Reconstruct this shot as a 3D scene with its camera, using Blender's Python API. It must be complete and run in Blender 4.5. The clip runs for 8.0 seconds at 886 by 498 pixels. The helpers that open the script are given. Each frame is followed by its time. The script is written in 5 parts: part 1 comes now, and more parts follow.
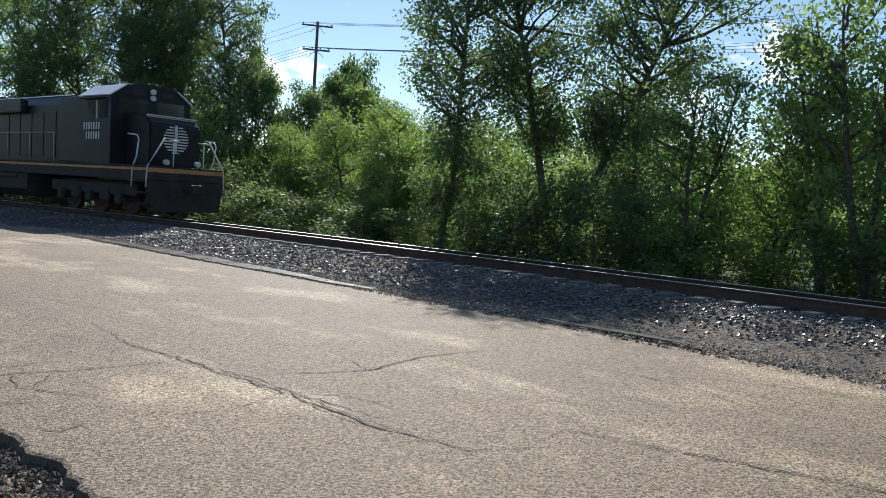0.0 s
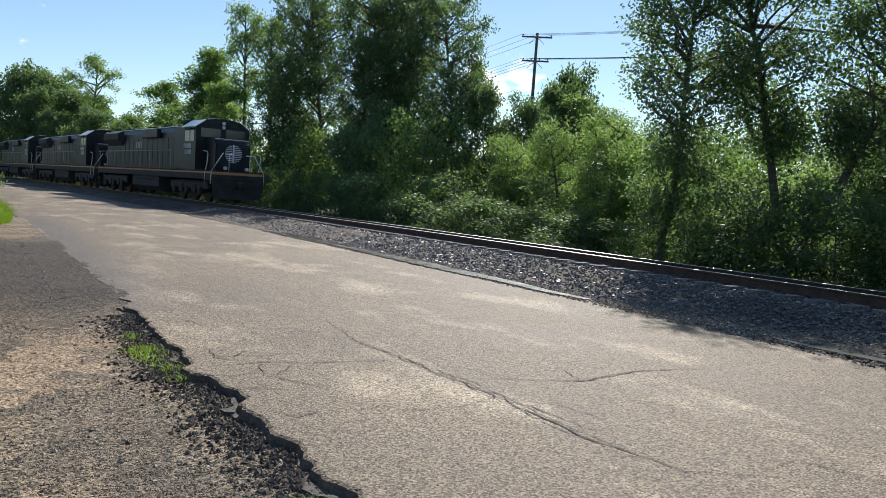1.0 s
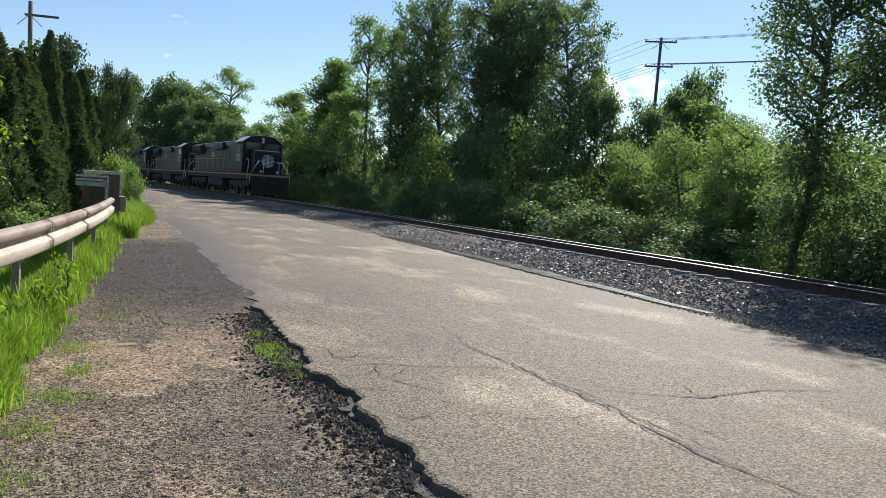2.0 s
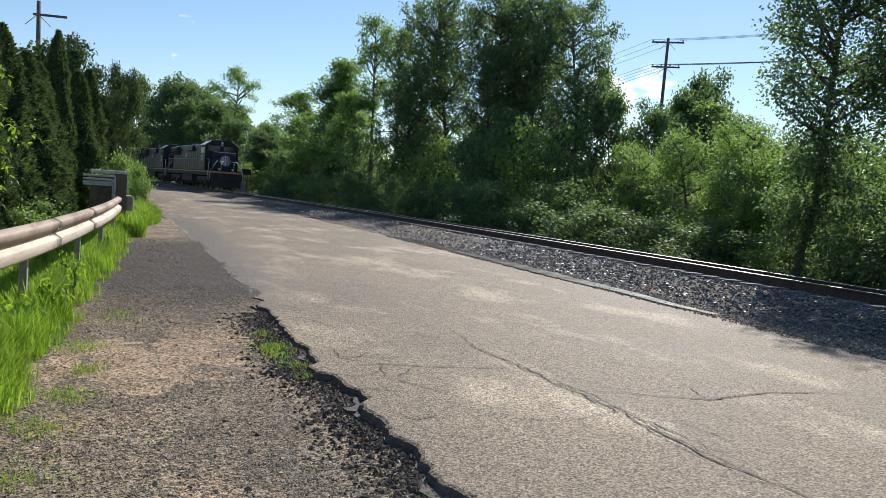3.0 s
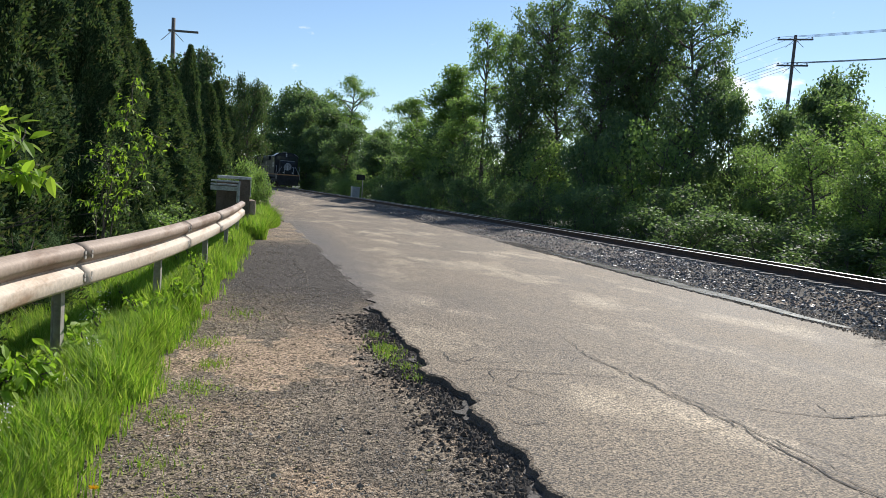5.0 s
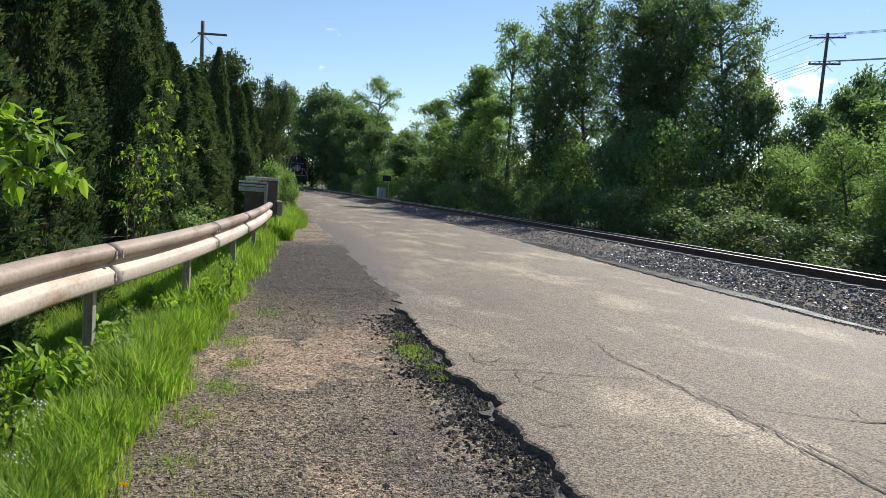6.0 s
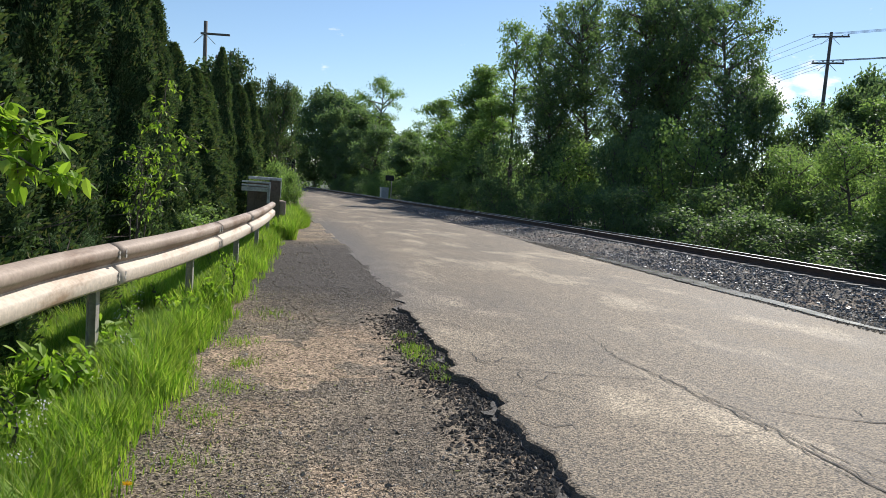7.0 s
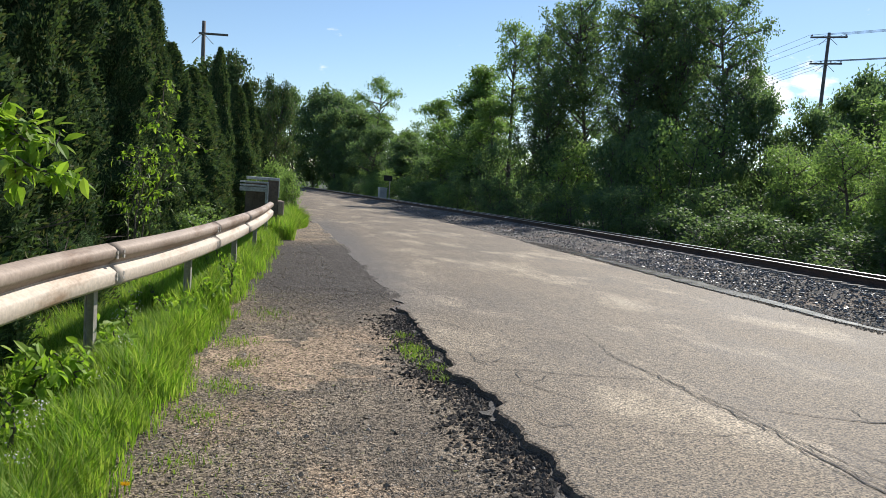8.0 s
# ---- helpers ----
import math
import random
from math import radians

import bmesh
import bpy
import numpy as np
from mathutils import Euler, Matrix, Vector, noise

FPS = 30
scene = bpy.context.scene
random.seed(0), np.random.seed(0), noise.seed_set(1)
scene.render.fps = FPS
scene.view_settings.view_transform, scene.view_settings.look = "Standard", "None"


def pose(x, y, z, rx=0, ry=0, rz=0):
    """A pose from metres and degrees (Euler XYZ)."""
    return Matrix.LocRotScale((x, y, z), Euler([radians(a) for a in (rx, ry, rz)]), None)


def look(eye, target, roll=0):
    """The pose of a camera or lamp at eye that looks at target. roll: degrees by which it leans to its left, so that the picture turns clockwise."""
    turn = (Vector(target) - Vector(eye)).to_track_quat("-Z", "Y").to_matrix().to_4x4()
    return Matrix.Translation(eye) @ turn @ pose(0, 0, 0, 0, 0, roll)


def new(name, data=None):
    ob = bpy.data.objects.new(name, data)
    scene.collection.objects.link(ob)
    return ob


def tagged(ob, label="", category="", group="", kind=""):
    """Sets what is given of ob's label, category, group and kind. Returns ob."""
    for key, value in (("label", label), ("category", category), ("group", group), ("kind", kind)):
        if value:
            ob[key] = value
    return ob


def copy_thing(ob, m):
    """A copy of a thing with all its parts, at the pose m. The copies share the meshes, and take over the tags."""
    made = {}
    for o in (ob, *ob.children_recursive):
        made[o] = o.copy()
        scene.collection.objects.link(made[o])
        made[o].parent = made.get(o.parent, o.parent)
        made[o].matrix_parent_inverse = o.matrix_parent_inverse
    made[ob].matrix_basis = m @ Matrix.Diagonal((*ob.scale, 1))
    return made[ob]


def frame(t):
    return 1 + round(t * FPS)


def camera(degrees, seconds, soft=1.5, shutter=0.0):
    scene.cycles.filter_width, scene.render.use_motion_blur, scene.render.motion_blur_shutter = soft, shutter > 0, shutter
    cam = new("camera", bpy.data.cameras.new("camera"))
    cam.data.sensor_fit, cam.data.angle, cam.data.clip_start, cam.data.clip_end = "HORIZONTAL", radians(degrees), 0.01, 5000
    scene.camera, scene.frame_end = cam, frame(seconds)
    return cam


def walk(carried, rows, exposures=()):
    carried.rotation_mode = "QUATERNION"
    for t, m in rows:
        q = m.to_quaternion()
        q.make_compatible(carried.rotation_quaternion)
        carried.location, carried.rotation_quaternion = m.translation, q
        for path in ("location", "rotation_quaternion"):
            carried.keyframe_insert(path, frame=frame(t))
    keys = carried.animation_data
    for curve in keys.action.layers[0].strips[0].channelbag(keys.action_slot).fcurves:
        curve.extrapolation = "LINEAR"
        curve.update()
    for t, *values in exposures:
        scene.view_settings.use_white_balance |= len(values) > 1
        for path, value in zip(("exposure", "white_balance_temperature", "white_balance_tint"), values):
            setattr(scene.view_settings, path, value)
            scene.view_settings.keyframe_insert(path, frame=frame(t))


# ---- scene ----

# camera: a person turning on the spot, phone at chest height
cam = camera(60.7, 8.0, soft=0.65)
ROWS = [
    (0, 0.030, 0.022, 1.506, -48.41, -4.09, -3.36),
    (0.5, 0.012, 0.006, 1.504, -41.42, -4.20, -3.42),
    (1, 0.006, 0.006, 1.501, -32.20, -4.33, -3.42),
    (1.5, 0.004, 0.002, 1.497, -25.06, -4.34, -3.69),
    (1.7, 0.004, 0.002, 1.497, -23.80, -4.31, -3.79),
    (3, 0.001, 0.004, 1.500, -22.97, -4.35, -4.14),
    (3.5, 0.000, 0.003, 1.498, -21.54, -4.40, -4.16),
    (4, -0.004, -0.004, 1.498, -18.81, -4.48, -4.13),
    (4.5, -0.008, -0.007, 1.500, -16.44, -4.54, -4.14),
    (6, -0.011, -0.003, 1.499, -12.68, -4.66, -4.09),
    (6.5, -0.010, -0.005, 1.500, -12.49, -4.69, -4.05),
    (7, -0.009, -0.006, 1.500, -12.47, -4.70, -4.05),
    (7.5, -0.009, -0.007, 1.500, -12.50, -4.69, -4.09),
    (8, -0.009, -0.006, 1.500, -12.60, -4.68, -4.08),
]
walk(cam, [(t, pose(x, y, z, 90 + pitch, roll, yaw)) for t, x, y, z, yaw, pitch, roll in ROWS])

# ---- light ----
SUN_AZ, SUN_EL = radians(44), radians(37.5)   # azimuth clockwise from +y
world = bpy.data.worlds.new("sky")
scene.world = world
world.use_nodes = True
wn, wl = world.node_tree.nodes, world.node_tree.links
bg = wn["Background"]
sky = wn.new("ShaderNodeTexSky")
sky.sky_type = "NISHITA"
sky.sun_disc = False
sky.sun_elevation, sky.sun_rotation = SUN_EL, SUN_AZ
sky.air_density, sky.dust_density, sky.ozone_density = 1.0, 0.1, 2.4
bg.inputs["Strength"].default_value = 0.086
# small fair-weather clouds low over the far trees
tc = wn.new("ShaderNodeTexCoord")
mp = wn.new("ShaderNodeMapping")
mp.inputs["Scale"].default_value = (1, 1, 2.2)
wl.new(tc.outputs["Generated"], mp.inputs["Vector"])
cn = wn.new("ShaderNodeTexNoise")
cn.inputs["Scale"].default_value, cn.inputs["Detail"].default_value, cn.inputs["Roughness"].default_value = 26, 8, 0.6
wl.new(mp.outputs["Vector"], cn.inputs["Vector"])
cover = None
for way, reach in (((0.558, 0.817, 0.150), 0.040), ((0.580, 0.803, 0.132), 0.036), ((0.604, 0.783, 0.150), 0.036), ((0.93, 0.314, 0.186), 0.055), ((0.904, 0.408, 0.129), 0.05), ((0.15, 0.95, 0.29), 0.04)):
    dn = wn.new("ShaderNodeVectorMath")
    dn.operation = "DISTANCE"
    dn.inputs[1].default_value = Vector(way).normalized()
    wl.new(tc.outputs["Generated"], dn.inputs[0])
    rn = wn.new("ShaderNodeMapRange")
    rn.inputs["From Min"].default_value, rn.inputs["From Max"].default_value = 0.0, reach
    rn.inputs["To Min"].default_value, rn.inputs["To Max"].default_value = 0.42, 0.0
    wl.new(dn.outputs["Value"], rn.inputs["Value"])
    if cover is None:
        cover = rn.outputs["Result"]
    else:
        mxn = wn.new("ShaderNodeMath")
        mxn.operation = "MAXIMUM"
        wl.new(cover, mxn.inputs[0])
        wl.new(rn.outputs["Result"], mxn.inputs[1])
        cover = mxn.outputs["Value"]
ad = wn.new("ShaderNodeMath")
wl.new(cn.outputs["Fac"], ad.inputs[0])
wl.new(cover, ad.inputs[1])
cr = wn.new("ShaderNodeValToRGB")
cr.color_ramp.elements[0].position, cr.color_ramp.elements[1].position = 0.66, 0.82
wl.new(ad.outputs["Value"], cr.inputs["Fac"])
cm = wn.new("ShaderNodeMix")
cm.data_type = "RGBA"
cm.inputs["B"].default_value = (9.5, 9.6, 9.8, 1)
wl.new(cr.outputs["Color"], cm.inputs["Factor"])
wl.new(sky.outputs["Color"], cm.inputs["A"])
wl.new(cm.outputs["Result"], bg.inputs["Color"])

sun = new("sun", bpy.data.lights.new("sun", "SUN"))
sun.data.energy, sun.data.angle, sun.data.color = 4.3, radians(0.53), (1.0, 0.93, 0.83)
sun.matrix_world = look((200 * math.sin(SUN_AZ), 200 * math.cos(SUN_AZ), 200 * math.tan(SUN_EL)), (0, 0, 0))
scene.view_settings.exposure = 0.50
scene.view_settings.use_white_balance = True
scene.view_settings.white_balance_temperature = 6170

# ---- materials ----


def mat(name, c1, c2, rough=0.8, scale=2.0, fine=40.0, bump=0.2, metal=0.0, speck=0.35, spec=0.5, dist=0.01, c3=None, c3scale=0.6, c3pos=0.62, grit=0.0, stretch=1.0, zone=None, soft_stain=0.06):
    """Procedural surface: two colours in broad patches, fine grain, relief, an optional stain colour."""
    m = bpy.data.materials.new(name)
    m.use_nodes = True
    n, l = m.node_tree.nodes, m.node_tree.links
    b = n["Principled BSDF"]
    co = n.new("ShaderNodeTexCoord")

    def tex(s, d=6):
        t = n.new("ShaderNodeTexNoise")
        t.inputs["Scale"].default_value, t.inputs["Detail"].default_value, t.inputs["Roughness"].default_value = s, d, 0.62
        if stretch != 1 and s < 5:
            mpg = n.new("ShaderNodeMapping")
            mpg.inputs["Scale"].default_value = (1, 1 / stretch, 1)
            l.new(co.outputs["Object"], mpg.inputs["Vector"])
            l.new(mpg.outputs["Vector"], t.inputs["Vector"])
        else:
            l.new(co.outputs["Object"], t.inputs["Vector"])
        return t
    big, small = tex(scale), tex(fine, 3)
    ramp = n.new("ShaderNodeValToRGB")
    ramp.color_ramp.elements[0].position, ramp.color_ramp.elements[1].position = 0.35, 0.65
    ramp.color_ramp.elements[0].color, ramp.color_ramp.elements[1].color = (*c1, 1), (*c2, 1)
    l.new(big.outputs["Fac"], ramp.inputs["Fac"])
    col = ramp.outputs["Color"]
    if c3:
        st = tex(c3scale, 8)
        sr = n.new("ShaderNodeValToRGB")
        sr.color_ramp.elements[0].position, sr.color_ramp.elements[1].position = c3pos - soft_stain, c3pos + soft_stain
        l.new(st.outputs["Fac"], sr.inputs["Fac"])
        mx = n.new("ShaderNodeMix")
        mx.data_type = "RGBA"
        mx.inputs["B"].default_value = (*c3, 1)
        l.new(sr.outputs["Color"], mx.inputs["Factor"])
        l.new(col, mx.inputs["A"])
        col = mx.outputs["Result"]
    if zone:        # an older, darker patch with a ragged soft border
        zc, spans = zone
        wob = tex(0.9, 5)
        sxyz = n.new("ShaderNodeSeparateXYZ")
        l.new(co.outputs["Object"], sxyz.inputs["Vector"])
        fac = None
        for axis, lo0, lo1, hi0, hi1 in spans:
            sh = n.new("ShaderNodeMath")
            sh.operation = "MULTIPLY_ADD"
            sh.inputs[1].default_value = 2.4 if axis == "Y" else 1.2
            l.new(wob.outputs["Fac"], sh.inputs[0])
            l.new(sxyz.outputs[axis], sh.inputs[2])
            for a, z in ((lo0, lo1), (hi1, hi0)):
                rm = n.new("ShaderNodeMapRange")
                rm.interpolation_type = "SMOOTHSTEP"
                rm.inputs["From Min"].default_value, rm.inputs["From Max"].default_value = min(a, z), max(a, z)
                rm.inputs["To Min"].default_value, rm.inputs["To Max"].default_value = (0, 1) if a < z else (1, 0)
                l.new(sh.outputs["Value"], rm.inputs["Value"])
                if fac is None:
                    fac = rm.outputs["Result"]
                else:
                    pm = n.new("ShaderNodeMath")
                    pm.operation = "MULTIPLY"
                    l.new(fac, pm.inputs[0])
                    l.new(rm.outputs["Result"], pm.inputs[1])
                    fac = pm.outputs["Value"]
        zm = n.new("ShaderNodeMix")
        zm.data_type = "RGBA"
        zm.inputs["B"].default_value = (*zc, 1)
        l.new(fac, zm.inputs["Factor"])
        l.new(col, zm.inputs["A"])
        col = zm.outputs["Result"]
    if grit:
        vo = n.new("ShaderNodeTexVoronoi")
        vo.inputs["Scale"].default_value = grit
        l.new(co.outputs["Object"], vo.inputs["Vector"])
        sp = n.new("ShaderNodeSeparateColor")
        l.new(vo.outputs["Color"], sp.inputs["Color"])
        gr = n.new("ShaderNodeMapRange")
        gr.inputs["To Min"].default_value, gr.inputs["To Max"].default_value = 0.12, 1.88
        l.new(sp.outputs["Red"], gr.inputs["Value"])
        gm = n.new("ShaderNodeVectorMath")
        gm.operation = "MULTIPLY"
        l.new(col, gm.inputs[0])
        l.new(gr.outputs["Result"], gm.inputs[1])
        col = gm.outputs["Vector"]
    mr = n.new("ShaderNodeMapRange")
    mr.inputs["From Min"].default_value, mr.inputs["From Max"].default_value = 0.3, 0.7
    mr.inputs["To Min"].default_value, mr.inputs["To Max"].default_value = 1 - speck, 1 + speck
    l.new(small.outputs["Fac"], mr.inputs["Value"])
    mul = n.new("ShaderNodeVectorMath")
    mul.operation = "MULTIPLY"
    l.new(col, mul.inputs[0])
    l.new(mr.outputs["Result"], mul.inputs[1])
    l.new(mul.outputs["Vector"], b.inputs["Base Color"])
    rr = n.new("ShaderNodeMapRange")
    rr.inputs["To Min"].default_value, rr.inputs["To Max"].default_value = max(0.02, rough - 0.12), min(1, rough + 0.12)
    l.new(big.outputs["Fac"], rr.inputs["Value"])
    l.new(rr.outputs["Result"], b.inputs["Roughness"])
    b.inputs["Metallic"].default_value = metal
    b.inputs["Specular IOR Level"].default_value = spec
    if bump:
        bp = n.new("ShaderNodeBump")
        bp.inputs["Strength"].default_value, bp.inputs["Distance"].default_value = bump, dist
        l.new(small.outputs["Fac"], bp.inputs["Height"])
        l.new(bp.outputs["Normal"], b.inputs["Normal"])
    return m


def island_mat(name, colours, rough=0.75, through_light=0.0, spec=0.4, metal=0.0):
    """Many small pieces in one mesh, each with a colour of its own; leaves let light through."""
    m = bpy.data.materials.new(name)
    m.use_nodes = True
    n, l = m.node_tree.nodes, m.node_tree.links
    b = n["Principled BSDF"]
    g = n.new("ShaderNodeNewGeometry")
    r = n.new("ShaderNodeValToRGB")
    e = r.color_ramp.elements
    e[0].color, e[1].color = (*colours[0], 1), (*colours[-1], 1)
    for i, c in enumerate(colours[1:-1], 1):
        e.new(i / (len(colours) - 1)).color = (*c, 1)
    l.new(g.outputs["Random Per Island"], r.inputs["Fac"])
    t = n.new("ShaderNodeTexNoise")
    t.inputs["Scale"].default_value = 1.3
    co = n.new("ShaderNodeTexCoord")
    l.new(co.outputs["Object"], t.inputs["Vector"])
    mr = n.new("ShaderNodeMapRange")
    mr.inputs["To Min"].default_value, mr.inputs["To Max"].default_value = 0.6, 1.4
    l.new(t.outputs["Fac"], mr.inputs["Value"])
    mul = n.new("ShaderNodeVectorMath")
    mul.operation = "MULTIPLY"
    l.new(r.outputs["Color"], mul.inputs[0])
    l.new(mr.outputs["Result"], mul.inputs[1])
    l.new(mul.outputs["Vector"], b.inputs["Base Color"])
    b.inputs["Roughness"].default_value, b.inputs["Specular IOR Level"].default_value = rough, spec
    b.inputs["Metallic"].default_value = metal
    if through_light:
        tr = n.new("ShaderNodeBsdfTranslucent")
        warm = n.new("ShaderNodeVectorMath")
        warm.operation = "MULTIPLY"
        warm.inputs[1].default_value = (1.35, 1.45, 0.75)
        l.new(mul.outputs["Vector"], warm.inputs[0])
        l.new(warm.outputs["Vector"], tr.inputs["Color"])
        mx = n.new("ShaderNodeMixShader")
        mx.inputs["Fac"].default_value = through_light
        l.new(b.outputs["BSDF"], mx.inputs[1])
        l.new(tr.outputs["BSDF"], mx.inputs[2])
        l.new(mx.outputs["Shader"], n["Material Output"].inputs["Surface"])
    return m


M_ROAD = mat("weathered_asphalt", (0.146, 0.110, 0.070), (0.224, 0.173, 0.114), 0.72, 0.8, 55, 1.0, 0, 0.4, 0.36, 0.012, (0.36, 0.285, 0.19), 0.7, 0.58, grit=85, stretch=2.2, zone=((0.11, 0.092, 0.076), [("X", -40, -39, 1.9, 3.6), ("Y", 8.6, 11.5, 24, 34)]))
M_APRON = mat("dark_old_asphalt", (0.048, 0.042, 0.036), (0.095, 0.080, 0.067), 0.85, 1.1, 60, 1.0, 0, 0.4, 0.3, 0.012, (0.24, 0.18, 0.13), 0.45, 0.64, grit=70, stretch=1.6)
M_CRACK = mat("crack_filling", (0.02, 0.019, 0.018), (0.05, 0.045, 0.04), 0.9, 8, 60)
M_EDGE = mat("broken_asphalt", (0.065, 0.057, 0.049), (0.15, 0.13, 0.11), 0.85, 6, 70, 0.8, dist=0.02)
M_GRAVEL = mat("gravel_soil", (0.155, 0.125, 0.092), (0.28, 0.225, 0.16), 0.9, 1.6, 75, 1.0, 0, 0.5, 0.2, 0.02, (0.36, 0.26, 0.17), 0.75, 0.57, grit=60, soft_stain=0.08, zone=((0.085, 0.072, 0.060), [("X", -0.5, 0.5, 30, 31), ("Y", 9.0, 11.6, 17.5, 21.0)]))
M_SOIL = mat("grassy_soil", (0.030, 0.040, 0.016), (0.055, 0.062, 0.026), 0.95, 0.6, 25, 0.8, dist=0.03, c3=(0.045, 0.075, 0.018), c3scale=0.3)
M_BED = mat("ballast_bed", (0.07, 0.062, 0.054), (0.14, 0.12, 0.10), 0.88, 1.2, 22, 1.0, 0, 0.5, 0.25, 0.05, (0.22, 0.17, 0.125), 0.5, 0.56, grit=32)
M_STONES = island_mat("gravel_stones", [(0.13, 0.108, 0.085), (0.36, 0.30, 0.225), (0.20, 0.16, 0.12), (0.46, 0.39, 0.30), (0.16, 0.135, 0.11), (0.31, 0.255, 0.19), (0.66, 0.60, 0.52)], 0.85, spec=0.1)
M_BALLAST = island_mat("ballast_stones", [(0.055, 0.054, 0.053), (0.10, 0.096, 0.090), (0.17, 0.16, 0.15), (0.075, 0.073, 0.070), (0.34, 0.325, 0.30)], 0.42, spec=0.6)
M_RAIL = mat("rail_head_steel", (0.66, 0.65, 0.64), (0.76, 0.75, 0.74), 0.36, 3, 60, 0.0, 1.0, 0.05)
M_RUST = mat("rusty_rail", (0.05, 0.032, 0.024), (0.10, 0.06, 0.04), 0.8, 4, 40, 0.3)
M_TIE = mat("creosoted_tie", (0.13, 0.115, 0.10), (0.24, 0.215, 0.19), 0.85, 5, 40, 0.6)
M_BARK = mat("grey_bark", (0.07, 0.06, 0.05), (0.14, 0.12, 0.10), 0.9, 6, 40, 1.0, dist=0.02)
M_POLE = mat("weathered_pole_wood", (0.10, 0.085, 0.07), (0.18, 0.155, 0.13), 0.85, 3, 40, 0.4)
M_GALV = mat("weathered_galvanised_steel", (0.50, 0.42, 0.33), (0.62, 0.53, 0.42), 0.68, 2.5, 30, 0.2, 0.1, 0.16, 0.4, 0.004, (0.36, 0.25, 0.165), 3.5, 0.60, stretch=5)
M_GALV_TOP = mat("rust_browned_steel", (0.27, 0.205, 0.155), (0.38, 0.30, 0.235), 0.66, 2.5, 30, 0.2, 0.15, 0.18, 0.4, 0.004, (0.20, 0.13, 0.085), 3.5, 0.58, stretch=5)
M_POST = mat("post_steel", (0.34, 0.31, 0.27), (0.46, 0.43, 0.38), 0.6, 4, 30, 0.2, 0.2, 0.2)
M_CONC = mat("stained_concrete", (0.27, 0.19, 0.14), (0.38, 0.30, 0.235), 0.9, 2, 30, 0.4)
# stained concrete again, darkened to paint in the parapet's shade
M_CONC_SHADED = mat("shaded_stained_concrete", (0.10, 0.075, 0.06), (0.17, 0.13, 0.10), 0.9, 3, 30, 0.5, c3=(0.07, 0.045, 0.03), c3scale=2.0)
M_BLACK = mat("black_paint", (0.010, 0.011, 0.014), (0.022, 0.024, 0.028), 0.42, 1.2, 20, 0.05, 0, 0.2, 0.3)
M_UNDER = mat("grimy_underframe", (0.018, 0.017, 0.016), (0.045, 0.04, 0.035), 0.75, 2, 25, 0.3)
M_ORANGE = mat("orange_stripe", (0.42, 0.20, 0.07), (0.52, 0.28, 0.12), 0.5, 2, 20, 0.05)
M_WHITE = mat("dull_white_paint", (0.55, 0.55, 0.55), (0.70, 0.70, 0.68), 0.5, 2, 20, 0.05, 0, 0.1)
# roof grey raised towards white, so the colour carries the sky's reflection
M_ROOF = mat("sky_bright_roof", (0.62, 0.63, 0.64), (0.74, 0.74, 0.74), 0.35, 1.5, 20, 0.05, 0.1, 0.12)
M_GLASS = mat("dark_window", (0.02, 0.025, 0.03), (0.03, 0.035, 0.04), 0.08, 2, 20, 0.0, 0, 0.05, 0.7)
M_WATER = mat("puddle_water", (0.10, 0.09, 0.08), (0.15, 0.14, 0.125), 0.26, 2, 5, 0.08, 0, 0.05, 1.0)
M_CABLE = mat("cable", (0.03, 0.03, 0.032), (0.05, 0.05, 0.05), 0.6, 2, 20, 0)
M_PORC = mat("insulator_glaze", (0.18, 0.14, 0.12), (0.28, 0.24, 0.22), 0.3, 3, 20, 0)
M_BOX = mat("grey_box_paint", (0.36, 0.37, 0.36), (0.50, 0.50, 0.48), 0.6, 2, 20, 0.05)
M_YELLOW = island_mat("yellow_petals", [(0.75, 0.45, 0.02), (0.85, 0.60, 0.03)], 0.6, 0.2)
M_PETAL = island_mat("pale_petals", [(0.6, 0.55, 0.6), (0.75, 0.72, 0.7)], 0.6, 0.2)
# greyed, bluish and lightened green: haze painted into the leaf colour
M_LEAF = island_mat("hazed_leaf_green", [(0.085, 0.135, 0.080), (0.112, 0.168, 0.092), (0.148, 0.200, 0.100), (0.095, 0.148, 0.085)], 0.5, 0.64, 0.4)
M_LEAF_LIGHT = island_mat("leaf_light_green", [(0.13, 0.205, 0.085), (0.175, 0.255, 0.098), (0.215, 0.29, 0.108), (0.15, 0.225, 0.09)], 0.5, 0.64, 0.4)
M_LEAF_BRIGHT = island_mat("leaf_bright_green", [(0.17, 0.28, 0.032), (0.24, 0.36, 0.045), (0.32, 0.42, 0.07)], 0.55, 0.5, 0.25)
# spray greens are raised over the inner body's for lit contrast
M_CEDAR = island_mat("cedar_green", [(0.058, 0.105, 0.046), (0.085, 0.135, 0.055), (0.135, 0.185, 0.070), (0.070, 0.115, 0.046), (0.17, 0.16, 0.08)], 0.8, 0.25, 0.2)
# inner body: shade between the sprays is put into this darker green
M_CEDAR_SHADE = mat("cedar_shaded_green", (0.036, 0.066, 0.030), (0.072, 0.112, 0.044), 1.0, 5, 70, 1.0, 0, 0.6, 0.0, 0.06)
M_GRASS = island_mat("grass_green", [(0.11, 0.21, 0.026), (0.20, 0.33, 0.038), (0.27, 0.39, 0.055), (0.40, 0.46, 0.12), (0.16, 0.29, 0.032)], 0.65, 0.45, 0.2)
